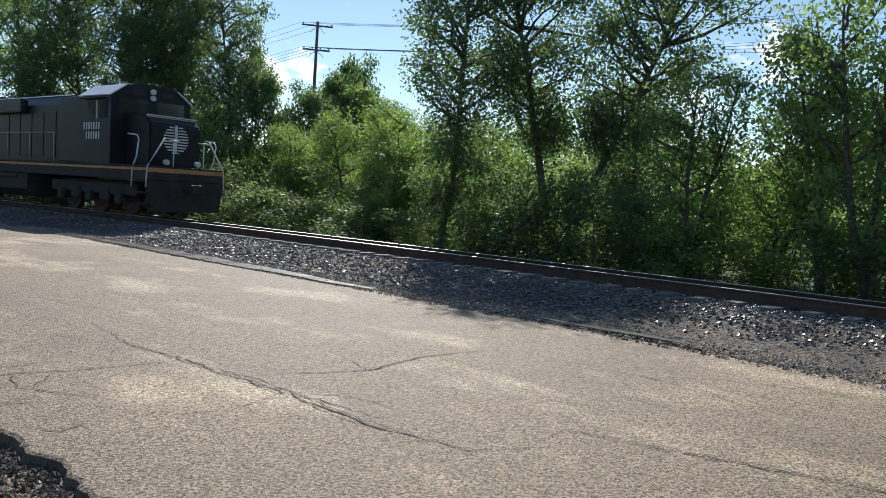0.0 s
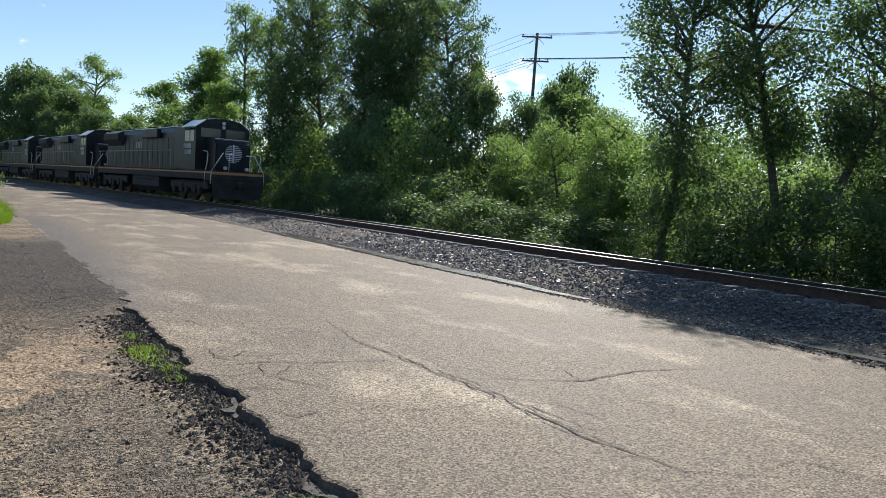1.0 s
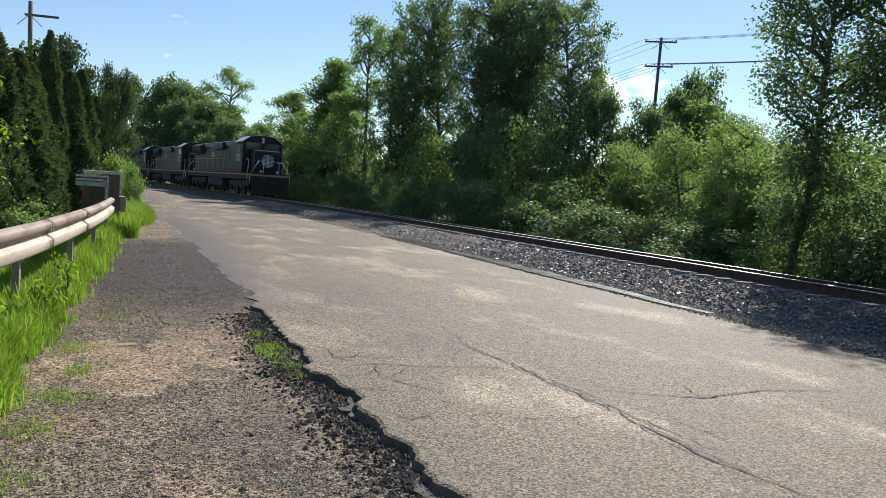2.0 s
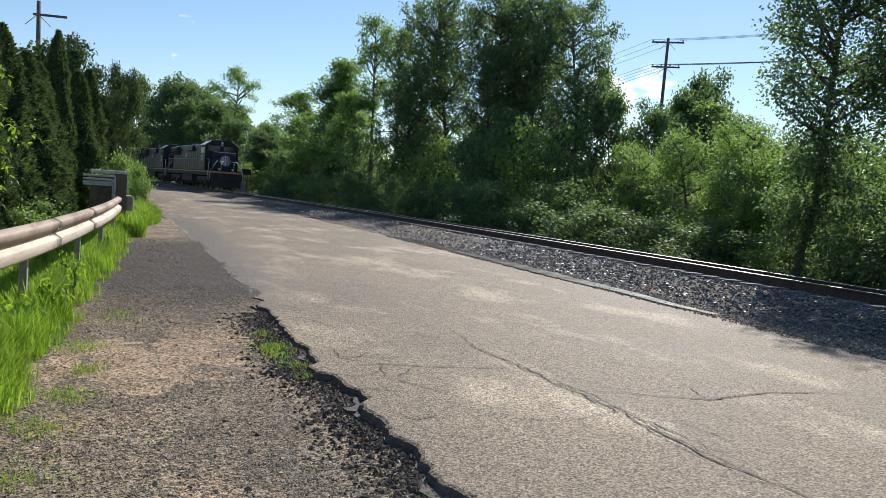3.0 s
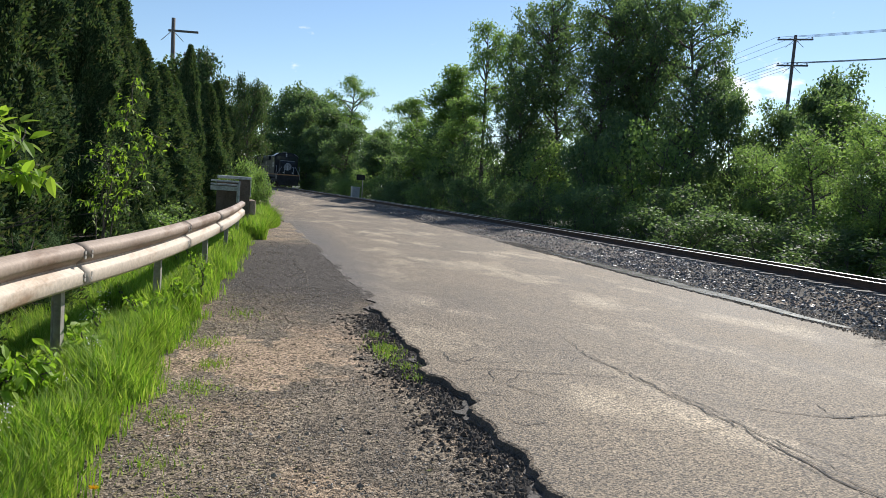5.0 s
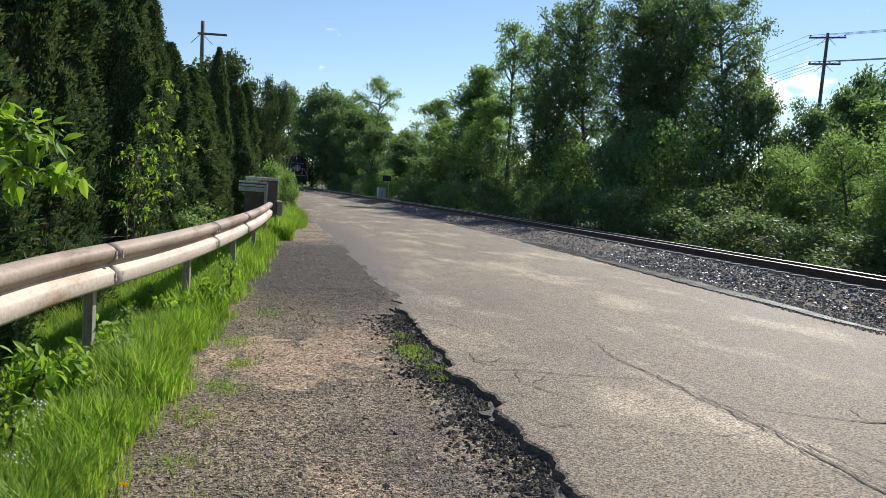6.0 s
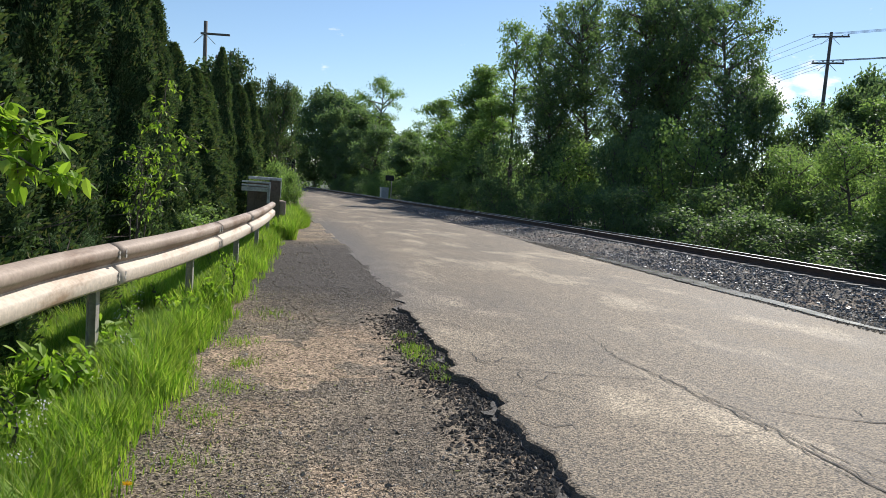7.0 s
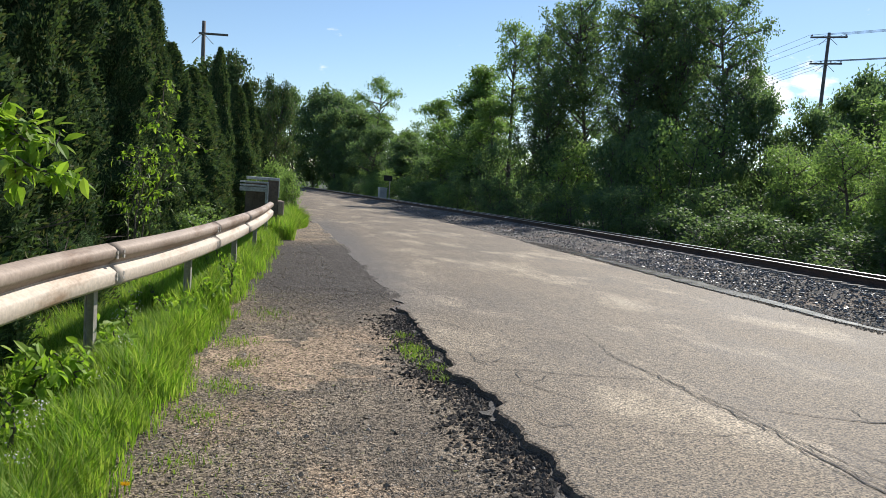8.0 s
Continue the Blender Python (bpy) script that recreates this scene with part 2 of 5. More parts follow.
M_STRAW = island_mat("dry_litter", [(0.30, 0.24, 0.14), (0.42, 0.36, 0.22), (0.20, 0.15, 0.09), (0.24, 0.28, 0.08)], 0.8, 0.1, 0.1)
M_RUBBLE = island_mat("asphalt_crumbs", [(0.042, 0.037, 0.031), (0.085, 0.074, 0.062), (0.15, 0.13, 0.108), (0.06, 0.052, 0.044)], 0.9, spec=0.1)
M_DIRT = mat("tan_dirt", (0.28, 0.21, 0.142), (0.41, 0.305, 0.21), 0.95, 2.5, 60, 0.9, 0, 0.4, 0.1, 0.015, grit=70)
M_DRY = island_mat("dry_twigs", [(0.10, 0.08, 0.06), (0.17, 0.13, 0.10), (0.07, 0.055, 0.045)], 0.9)

# ---- building helpers ----
rng = np.random.default_rng(7)


def part(name, bm, material, parent=None, label="", smooth=False):
    me = bpy.data.meshes.new(name)
    bm.to_mesh(me)
    bm.free()
    me.materials.append(material)
    if smooth:
        me.shade_smooth()
    ob = new(name, me)
    ob.parent = parent
    return tagged(ob, label) if label else ob


def raw(name, verts, faces, material, parent=None, label="", smooth=False):
    me = bpy.data.meshes.new(name)
    me.from_pydata([tuple(v) for v in verts] if not isinstance(verts, np.ndarray) else verts.tolist(), [], faces if not isinstance(faces, np.ndarray) else faces.tolist())
    me.materials.append(material)
    if smooth:
        me.shade_smooth()
    ob = new(name, me)
    ob.parent = parent
    return tagged(ob, label) if label else ob


def thing(name, m=None, label="", category="", group="", kind=""):
    ob = new(name)
    ob.empty_display_size = 0.2
    if m is not None:
        ob.matrix_basis = m
    return tagged(ob, label, category, group, kind)


def box(bm, x0, x1, y0, y1, z0, z1, bevel=0.0):
    r = bmesh.ops.create_cube(bm, size=1, matrix=Matrix.LocRotScale(((x0 + x1) / 2, (y0 + y1) / 2, (z0 + z1) / 2), None, (x1 - x0, y1 - y0, z1 - z0)))
    if bevel:
        es = {e for v in r["verts"] for e in v.link_edges}
        bmesh.ops.bevel(bm, geom=list(es), offset=bevel, segments=2, affect="EDGES", profile=0.6)
    return bm


def boxed(*a, **k):
    return box(bmesh.new(), *a, **k)


def cyl(bm, r, depth, m, segs=20, r2=None):
    bmesh.ops.create_cone(bm, cap_ends=True, segments=segs, radius1=r, radius2=r if r2 is None else r2, depth=depth, matrix=m)
    return bm


def prism(bm, outline, y0, y1):
    """An outline of (x, z) pulled along y."""
    a = [bm.verts.new((x, y0, z)) for x, z in outline]
    b = [bm.verts.new((x, y1, z)) for x, z in outline]
    n = len(outline)
    bm.faces.new(a)
    bm.faces.new(b[::-1])
    for i in range(n):
        bm.faces.new((a[i], b[i], b[(i + 1) % n], a[(i + 1) % n]))
    bmesh.ops.recalc_face_normals(bm, faces=bm.faces)
    return bm


def tube(points, radii, sides=6):
    """Verts and faces of a tapered tube along points."""
    p = np.array(points, float)
    n = len(p)
    radii = np.broadcast_to(radii, n)
    d = np.gradient(p, axis=0)
    d /= np.linalg.norm(d, axis=1)[:, None] + 1e-9
    up = np.where(abs(d[:, 2:3]) > 0.9, [[1.0, 0, 0]], [[0, 0, 1.0]])
    u = np.cross(d, up)
    u /= np.linalg.norm(u, axis=1)[:, None]
    w = np.cross(d, u)
    a = np.linspace(0, 2 * np.pi, sides, endpoint=False)
    v = (p[:, None] + radii[:, None, None] * (np.cos(a)[None, :, None] * u[:, None] + np.sin(a)[None, :, None] * w[:, None])).reshape(-1, 3)
    f = [(i * sides + j, i * sides + (j + 1) % sides, (i + 1) * sides + (j + 1) % sides, (i + 1) * sides + j) for i in range(n - 1) for j in range(sides)]
    f += [tuple(range(sides))[::-1], tuple(range((n - 1) * sides, n * sides))]
    return v, f


class Bag:
    """Collects loose tubes for one mesh."""

    def __init__(self):
        self.v, self.f, self.n = [], [], 0

    def add(self, v, f):
        self.v.append(v)
        self.f += [tuple(i + self.n for i in q) for q in f]
        self.n += len(v)

    def verts(self):
        return np.concatenate(self.v)


def unit(v):
    return v / (np.linalg.norm(v, axis=-1, keepdims=True) + 1e-9)


def leaf_quads(at, way, size, fold=0.35, width=0.55, face=None, loose=0.6):
    """One folded leaf of four corners at each point, pointing along way."""
    n = len(at)
    size = np.broadcast_to(size, n)[:, None]
    way = unit(way)
    pick = unit(rng.normal(size=(n, 3)))
    if face is not None:
        pick = unit(face + loose * pick)
    side = unit(np.cross(way, pick))
    up = np.cross(side, way)
    mid = at + way * size * 0.5 + up * size * fold * 0.25
    v = np.stack([at, mid + side * size * width * 0.5 - up * size * fold * 0.3, at + way * size, mid - side * size * width * 0.5 - up * size * fold * 0.3], 1).reshape(-1, 3)
    k = np.arange(n)[:, None] * 4
    return v, np.concatenate([k + [0, 1, 2], k + [0, 2, 3]])


def rocks(at, size):
    """A rough eight-sided stone at each point."""
    n = len(at)
    base = np.array([(1, 0, 0), (-1, 0, 0), (0, 1, 0), (0, -1, 0), (0, 0, 1), (0, 0, -1)], float)
    j = base[None] * rng.uniform(0.55, 1.15, (n, 6, 1)) + rng.normal(0, 0.18, (n, 6, 3))
    a = rng.uniform(0, 2 * np.pi, n)
    c, s = np.cos(a), np.sin(a)
    x = j[:, :, 0] * c[:, None] - j[:, :, 1] * s[:, None]
    y = j[:, :, 0] * s[:, None] + j[:, :, 1] * c[:, None]
    v = np.stack([x * rng.uniform(0.8, 1.3, (n, 1)), y, j[:, :, 2] * 0.7], 2) * np.broadcast_to(size, n)[:, None, None] + at[:, None]
    f = np.array([(0, 2, 4), (2, 1, 4), (1, 3, 4), (3, 0, 4), (2, 0, 5), (1, 2, 5), (3, 1, 5), (0, 3, 5)])
    return v.reshape(-1, 3), (np.arange(n)[:, None, None] * 6 + f[None]).reshape(-1, 3)


# ---- plan ----
RAIL_TOP = 0.30
CROSS_FALL = 0.06    # the far rail lies lower
GAUGE = 1.435


def track_x(y):
    """A long left-hand bend that runs out into a straight."""
    u = min(46.0, max(0.0, y))
    return 12.76 - 0.0012 * u * u - 0.1104 * max(0.0, y - 46)


def track_turn(y):
    return math.atan(0.0024 * min(46.0, max(0.0, y)))     # to the left of +y


def beside_track(y, off, z=0.0):
    a = track_turn(y)
    return (track_x(y) + off * math.cos(a), y + off * math.sin(a), z)


def road_right(y):
    return 7.9 - 0.00085 * min(60, max(0.0, y - 5)) ** 2 - 0.1 * max(0.0, y - 65)


def road_left(y):
    wob = 0.10 * noise.noise((y * 0.9, 3, 0)) + 0.11 * noise.noise((y * 2.6, 7, 0)) + 0.05 * noise.noise((y * 9, 1, 0)) + 0.02 * noise.noise((y * 25, 1, 0))
    return 1.60 + wob * (1 if y < 11 else 0.6) - 0.0009 * min(56, max(0.0, y - 9)) ** 2 - 0.1 * max(0.0, y - 65)


def road_z(x, y):
    return 0.012 * noise.noise((x * 0.5, y * 0.5, 2)) + 0.004 * noise.noise((x * 2.5, y * 2.5, 5)) - 0.004


def ground_z(x, y):
    rl, rr = road_left(y), road_right(y)
    if x > rl + 0.16:
        d = x - rr
        if d < 0:
            return -0.13
        t = beside_track(y, -3.2)[0] - x
        return -0.16 if t > 0 else -0.30 + 0.1 * noise.noise((x * 0.3, y * 0.3, 9))
    bump = 0.012 * noise.noise((x * 2, y * 2, 4)) + 0.006 * noise.noise((x * 9, y * 9, 4))
    blend = min(1.0, max(0.0, (y - 8.6) / 1.2))
    z = -0.065 + 0.062 * blend + bump * (1 - 0.5 * blend)
    if x < -0.7:
        z -= 0.10 * min(1.0, (-0.7 - x) / 0.8) + 0.25 * min(1.0, max(0.0, -1.8 - x) / 3)
    return z


def sandy(x, y):
    """Below 1 inside the bare sandy patch on the shoulder."""
    return math.hypot((x - 0.20) / 0.80, (y - 6.55) / 0.95) + 0.5 * noise.noise((x * 2.5, y * 2.5, 6)) + 0.25 * noise.noise((x * 8, y * 8, 6))


def spread(a, b, step, far, ratio=1.35):
    """Coordinates, fine between a and b, then ever wider out to far."""
    mid = list(np.arange(a, b + step / 2, step))
    lo, hi, s = [], [], step
    p, q = a, b
    while p > -far:
        s *= ratio
        p -= s
        q += s
        lo.append(p)
        hi.append(q)
    return lo[::-1] + mid + hi


gx, gy = spread(-2.4, 2.2, 0.08, 2500), spread(1.5, 13, 0.09, 2500)
gv = [(x, y, ground_z(x, y)) for y in gy for x in gx]
nx = len(gx)
gf = [(j * nx + i, j * nx + i + 1, (j + 1) * nx + i + 1, (j + 1) * nx + i) for j in range(len(gy) - 1) for i in range(nx - 1)]
ground = tagged(raw("ground", gv, gf, M_SOIL, smooth=True), "gravel shoulder and rough grassy soil beside the road", "ground", kind="structure")
ground.data.materials.append(M_GRAVEL)
for p in ground.data.polygons:
    c = p.center
    if -1.0 + 0.3 * noise.noise((c.x * 2, c.y * 2, 0)) < c.x < 2.2 and -6 < c.y < 40:
        p.material_index = 1
        if sandy(c.x, c.y) < 0.85:
            p.material_index = 2
ground.data.materials.append(M_DIRT)

# road: one weathered asphalt slab, its near edge broken off
ry = list(np.arange(-14, 1.5, 0.8)) + list(np.arange(1.5, 11, 0.045)) + list(np.arange(11, 40, 0.5)) + list(np.arange(40, 135, 2.5))
us = [0, 0, 0, 0, 0.004, 0.02, 0.05, 0.1] + list(np.linspace(0.16, 0.96, 22)) + [1.0, 1.0]
rv = []
for y in ry:
    l, r = road_left(y), road_right(y) + 0.12 * noise.noise((y * 0.8, 20, 0))
    for i, u in enumerate(us):
        x = l + (r - l) * u
        z = road_z(x, y)
        rough = min(1.0, max(0.0, (9.6 - y) / 1.0))
        ledge = max(0.0, 0.22 * noise.noise((y * 1.9, 2, 2)) + 0.05 * noise.noise((y * 12, 2, 2)))
        if i == 0:
            x, z = x - 0.05 - ledge * rough, -0.14
        elif i == 1:
            x, z = x - (0.03 + ledge) * rough, z - (0.045 + 0.02 * noise.noise((y * 13, 4, 2))) * rough
        elif i == 2:
            x, z = x - 0.018 * rough, z - (0.05 + 0.015 * noise.noise((y * 17, 4, 6))) * rough
        elif i == 3:
            z -= (0.008 + 0.012 * abs(noise.noise((y * 9, 2, 6)))) * rough
        elif i == len(us) - 1:
            z = -0.2
        rv.append((x, y, z))
n = len(us)
rf = [(j * n + i, j * n + i + 1, (j + 1) * n + i + 1, (j + 1) * n + i) for j in range(len(ry) - 1) for i in range(n - 1)]
road = tagged(raw("road", rv, rf, M_ROAD, smooth=False), "cracked sun-bleached asphalt road with a broken edge", "road", kind="structure")
road.data.materials.append(M_EDGE)
for k, p in enumerate(road.data.polygons):
    if k % (n - 1) < 3:
        p.material_index = 1 if p.center.y < 9.3 else 2
road.data.materials.append(M_APRON)


def crack(points, width, seed):
    """A jagged crack across the asphalt, two lips and a dark fill."""
    r = random.Random(seed)
    pts = []
    for (x0, y0), (x1, y1) in zip(points, points[1:]):
        k = max(2, int(math.hypot(x1 - x0, y1 - y0) / 0.07))
        for i in range(k):
            f = i / k
            pts.append((x0 + (x1 - x0) * f + r.gauss(0, 0.012), y0 + (y1 - y0) * f + r.gauss(0, 0.007)))
    pts.append(points[-1])
    v, f = [], []
    for i, (x, y) in enumerate(pts):
        a, b = pts[max(0, i - 1)], pts[min(len(pts) - 1, i + 1)]
        dx, dy = b[0] - a[0], b[1] - a[1]
        q = math.hypot(dx, dy) + 1e-6
        w = width * r.uniform(0.25, 0.85) * min(1, 3 * min(i + 1, len(pts) - i) / len(pts) + 0.2)
        for s in (-1, 1):
            px, py = x - s * dy / q * w, y + s * dx / q * w
            v.append((px, py, road_z(px, py) + 0.006))
        if i:
            f.append((2 * i - 2, 2 * i - 1, 2 * i + 1, 2 * i))
    return raw("crack", v, f, M_CRACK, road)


CRACKS = [
    ([(3.43, 7.75), (3.25, 6.54), (3.35, 5.74), (3.38, 4.44), (3.36, 3.52), (3.49, 2.77), (3.94, 2.5)], 0.011),
    ([(3.38, 5.6), (3.46, 4.9), (3.44, 4.3), (3.52, 3.5)], 0.007),
    ([(1.66, 6.0), (2.14, 6.03), (2.47, 5.89), (3.35, 5.74)], 0.008),
    ([(3.49, 5.01), (4.37, 4.61), (5.2, 4.7), (5.91, 4.55)], 0.009),
    ([(4.0, 2.6), (4.32, 2.63), (4.55, 1.76), (4.8, 0.86), (5.0, -0.5)], 0.009),
    ([(3.62, 9.62), (3.7, 8.9), (3.99, 8.28)], 0.006),
    ([(2.1, 6.1), (2.0, 5.6), (2.25, 5.1)], 0.006),
    ([(1.7, 6.4), (1.95, 6.3), (2.15, 6.5)], 0.006),
    ([(1.68, 5.3), (2.0, 5.15)], 0.006),
    ([(5.0, 8.6), (5.6, 8.2), (6.4, 8.3)], 0.005),
    ([(2.5, 4.4), (2.9, 4.3), (3.38, 4.44)], 0.005),
    ([(4.37, 4.61), (4.5, 4.95)], 0.006),
    ([(1.66, 3.2), (1.95, 2.75), (2.05, 2.3)], 0.016),
    ([(5.9, 1.9), (6.3, 2.6), (6.2, 3.4)], 0.006),
    ([(1.72, 6.9), (1.85, 6.6), (1.8, 6.3), (2.05, 6.1)], 0.007),
    ([(1.7, 5.6), (1.9, 5.7), (2.1, 5.6), (2.3, 5.85)], 0.006),
    ([(1.95, 6.35), (2.2, 6.25), (2.5, 6.3)], 0.005),
    ([(1.75, 7.3), (1.9, 7.0), (2.15, 6.95)], 0.006),
    ([(1.7, 4.7), (1.85, 4.5), (2.0, 4.55)], 0.006),
    ([(1.75, 8.3), (2.0, 8.0), (2.1, 7.6)], 0.006),
    ([(3.3, 6.6), (3.0, 6.9), (2.9, 7.4)], 0.005),
    ([(3.38, 4.44), (3.7, 4.1), (3.75, 3.7)], 0.005),
]
for i, (pts, w) in enumerate(CRACKS):
    crack(pts, w * 1.15, i)
    if i in (0, 3, 4):      # hairlines that run beside the main cracks
        for q in (-1, 1):
            crack([(x + q * random.uniform(0.02, 0.05), y + random.uniform(-0.03, 0.03)) for x, y in pts[1:-1]], w * 0.6, 50 + 2 * i + q)

# puddles along the low far edge of the road
def puddle(points, label):
    v = []
    for x, y, w in points:
        v += [(x - w, y, 0.018), (x + w, y, 0.018)]
    f = [(2 * i, 2 * i + 1, 2 * i + 3, 2 * i + 2) for i in range(len(points) - 1)]
    return tagged(raw("puddle", v, f, M_WATER), label, "puddle", "puddles by the track", "structure")


def wavy(x, y0, y1, w, k, seed):
    out = []
    for i in range(k + 1):
        f = i / k
        y = y0 + (y1 - y0) * f
        out.append((x + 0.10 * noise.noise((y * 0.7, seed, 0)) - 0.0012 * max(0, y - 9) ** 2, y, w * (math.sin(math.pi * min(0.97, f + 0.03)) ** 0.5) * (0.55 + 0.6 * abs(noise.noise((y * 1.7, seed, 3))))))
    return out


puddle(wavy(7.98, 8.4, 18.8, 0.33, 60, 11), "long shallow puddle between asphalt and ballast")
puddle(wavy(8.15, 3.3, 5.4, 0.16, 20, 15), "small puddle at the ballast foot")

# ---- railway ----
bv, bf = [], []
by = list(np.arange(-40, 60, 0.8)) + list(np.arange(60, 206, 2))
for y in by:
    x0 = road_right(y) + 0.05
    x1 = track_x(y) - 1.9
    row = [(x0 + (x1 - x0) * u, y) for u in (0, 0.03, 0.1, 0.2, 0.35, 0.5, 0.65, 0.8, 0.92, 1.0)]
    zs = (-0.16, -0.03, -0.015, -0.03, -0.06, -0.06, -0.03, 0.02, 0.075, 0.09)
    for (x, yy), z in zip(row, zs):
        bv.append((x, yy, z + 0.03 * noise.noise((x * 0.9, yy * 0.9, 1))))
    for off, z in ((-0.9, 0.09), (0, 0.075), (1.3, 0.04), (2.0, -0.02), (3.2, -0.45)):
        bv.append((track_x(y) + off, y, z))
n = 15
bf = [(j * n + i, j * n + i + 1, (j + 1) * n + i + 1, (j + 1) * n + i) for j in range(len(by) - 1) for i in range(n - 1)]
bed = tagged(raw("ballast_bed", bv, bf, M_BED, smooth=True), "dark crushed-stone bed under the railway", "ballast", kind="structure")

k = 35000
y = rng.uniform(-2, 48, k) ** 1.0
y = np.where(rng.random(k) < 0.5, rng.uniform(0, 20, k), y)
u = rng.random(k)
x0 = np.array([road_right(q) + 0.35 for q in y])
x1 = np.array([track_x(q) + 1.6 for q in y])
u = u ** 0.85
x = x0 + (x1 - x0) * u
keep = (x < x1) & (rng.random(k) < np.clip((x - x0 - np.interp(y, [2, 10], [1.3, 0.0])) * 0.9 + 0.12, 0.06, 1))
x, y, u = x[keep], y[keep], u[keep]
w0 = np.array([road_right(q) for q in y])
w1 = np.array([track_x(q) - 1.9 for q in y])
z = np.interp((x - w0) / (w1 - w0), [0, 0.1, 0.35, 0.65, 0.92, 1.0, 1.3, 2.0], [-0.02, -0.015, -0.05, -0.02, 0.08, 0.10, 0.10, 0.05])
v, f = rocks(np.stack([x, y, z + rng.uniform(-0.01, 0.02, len(x))], 1), rng.uniform(0.014, 0.040, len(x)))
tagged(raw("ballast_stones", v, f, M_BALLAST), "sharp dark grey crushed stones of the ballast", "ballast", kind="stuff")

k = 13000
y = rng.uniform(-1, 22, k)
x = np.array([road_right(q) for q in y]) - 0.15 + np.abs(rng.normal(0, 0.6, k))
v, f = rocks(np.stack([x, y, np.interp(x - np.array([road_right(q) for q in y]), [-0.2, 0.0, 0.3, 1.1, 2.2], [0.005, 0.01, 0.0, -0.045, -0.03])], 1), 0.006 + 0.022 * rng.random(k) ** 2)
tagged(raw("margin_gravel", v, f, M_STONES), "loose brown gravel between road and ballast", "gravel", kind="stuff")

track = thing("railway_track", label="single railway track with worn rails on wooden ties", category="railway track", kind="structure")
RAIL_OUT = [(-0.07, -0.17), (0.07, -0.17), (0.07, -0.155), (0.012, -0.135), (0.012, -0.045), (0.036, -0.035), (0.036, -0.006), (-0.036, -0.006), (-0.036, -0.035), (-0.012, -0.045), (-0.012, -0.135), (-0.07, -0.155)]
HEAD_OUT = [(-0.034, -0.012), (0.034, -0.012), (0.033, -0.002), (0.026, 0), (-0.026, 0), (-0.033, -0.002)]
rail_y = list(np.arange(-45, 5, 5)) + list(np.arange(5, 206, 1.5))
for side in (-1, 1):
    for name, outline, m in (("rail", RAIL_OUT, M_RUST), ("rail_head", HEAD_OUT, M_RAIL)):
        v, f, q = [], [], len(outline)
        for y in rail_y:
            for dx, dz in outline:
                v.append(beside_track(y, side * GAUGE / 2 + dx, RAIL_TOP + dz - (CROSS_FALL if side > 0 else 0)))
        f = [(j * q + i, j * q + (i + 1) % q, (j + 1) * q + (i + 1) % q, (j + 1) * q + i) for j in range(len(rail_y) - 1) for i in range(q)]
        raw(name, v, f, m, track, "rusty steel rail" if name == "rail" else "polished running surface")
tie = part("tie", boxed(-1.32, 1.32, -0.115, 0.115, -0.17, 0, bevel=0.012), M_TIE)
tie["label"] = "weathered wooden tie"
tie.parent = track
tie.matrix_basis = pose(track_x(-6), -6, RAIL_TOP - 0.205, 0, 2.4)
y = -5.46
while y < 92:
    t2 = tie.copy()
    scene.collection.objects.link(t2)
    p = beside_track(y, random.uniform(-0.05, 0.05), RAIL_TOP - 0.205 + random.uniform(-0.008, 0.002))
    t2.matrix_basis = pose(*p, 0, 2.4, math.degrees(track_turn(y)) + random.uniform(-1, 1))
    y += 0.54 if y < 40 else 0.6

# ---- trees ----


def branch_path(r, a, way, length, k, wobble, lift=0.0):
    p = [np.array(a, float)]
    d = np.array(way, float)
    for i in range(k):
        d = d + r.normal(0, wobble, 3) + (0, 0, lift)
        d /= np.linalg.norm(d)
        p.append(p[-1] + d * length / k)
    return np.array(p)


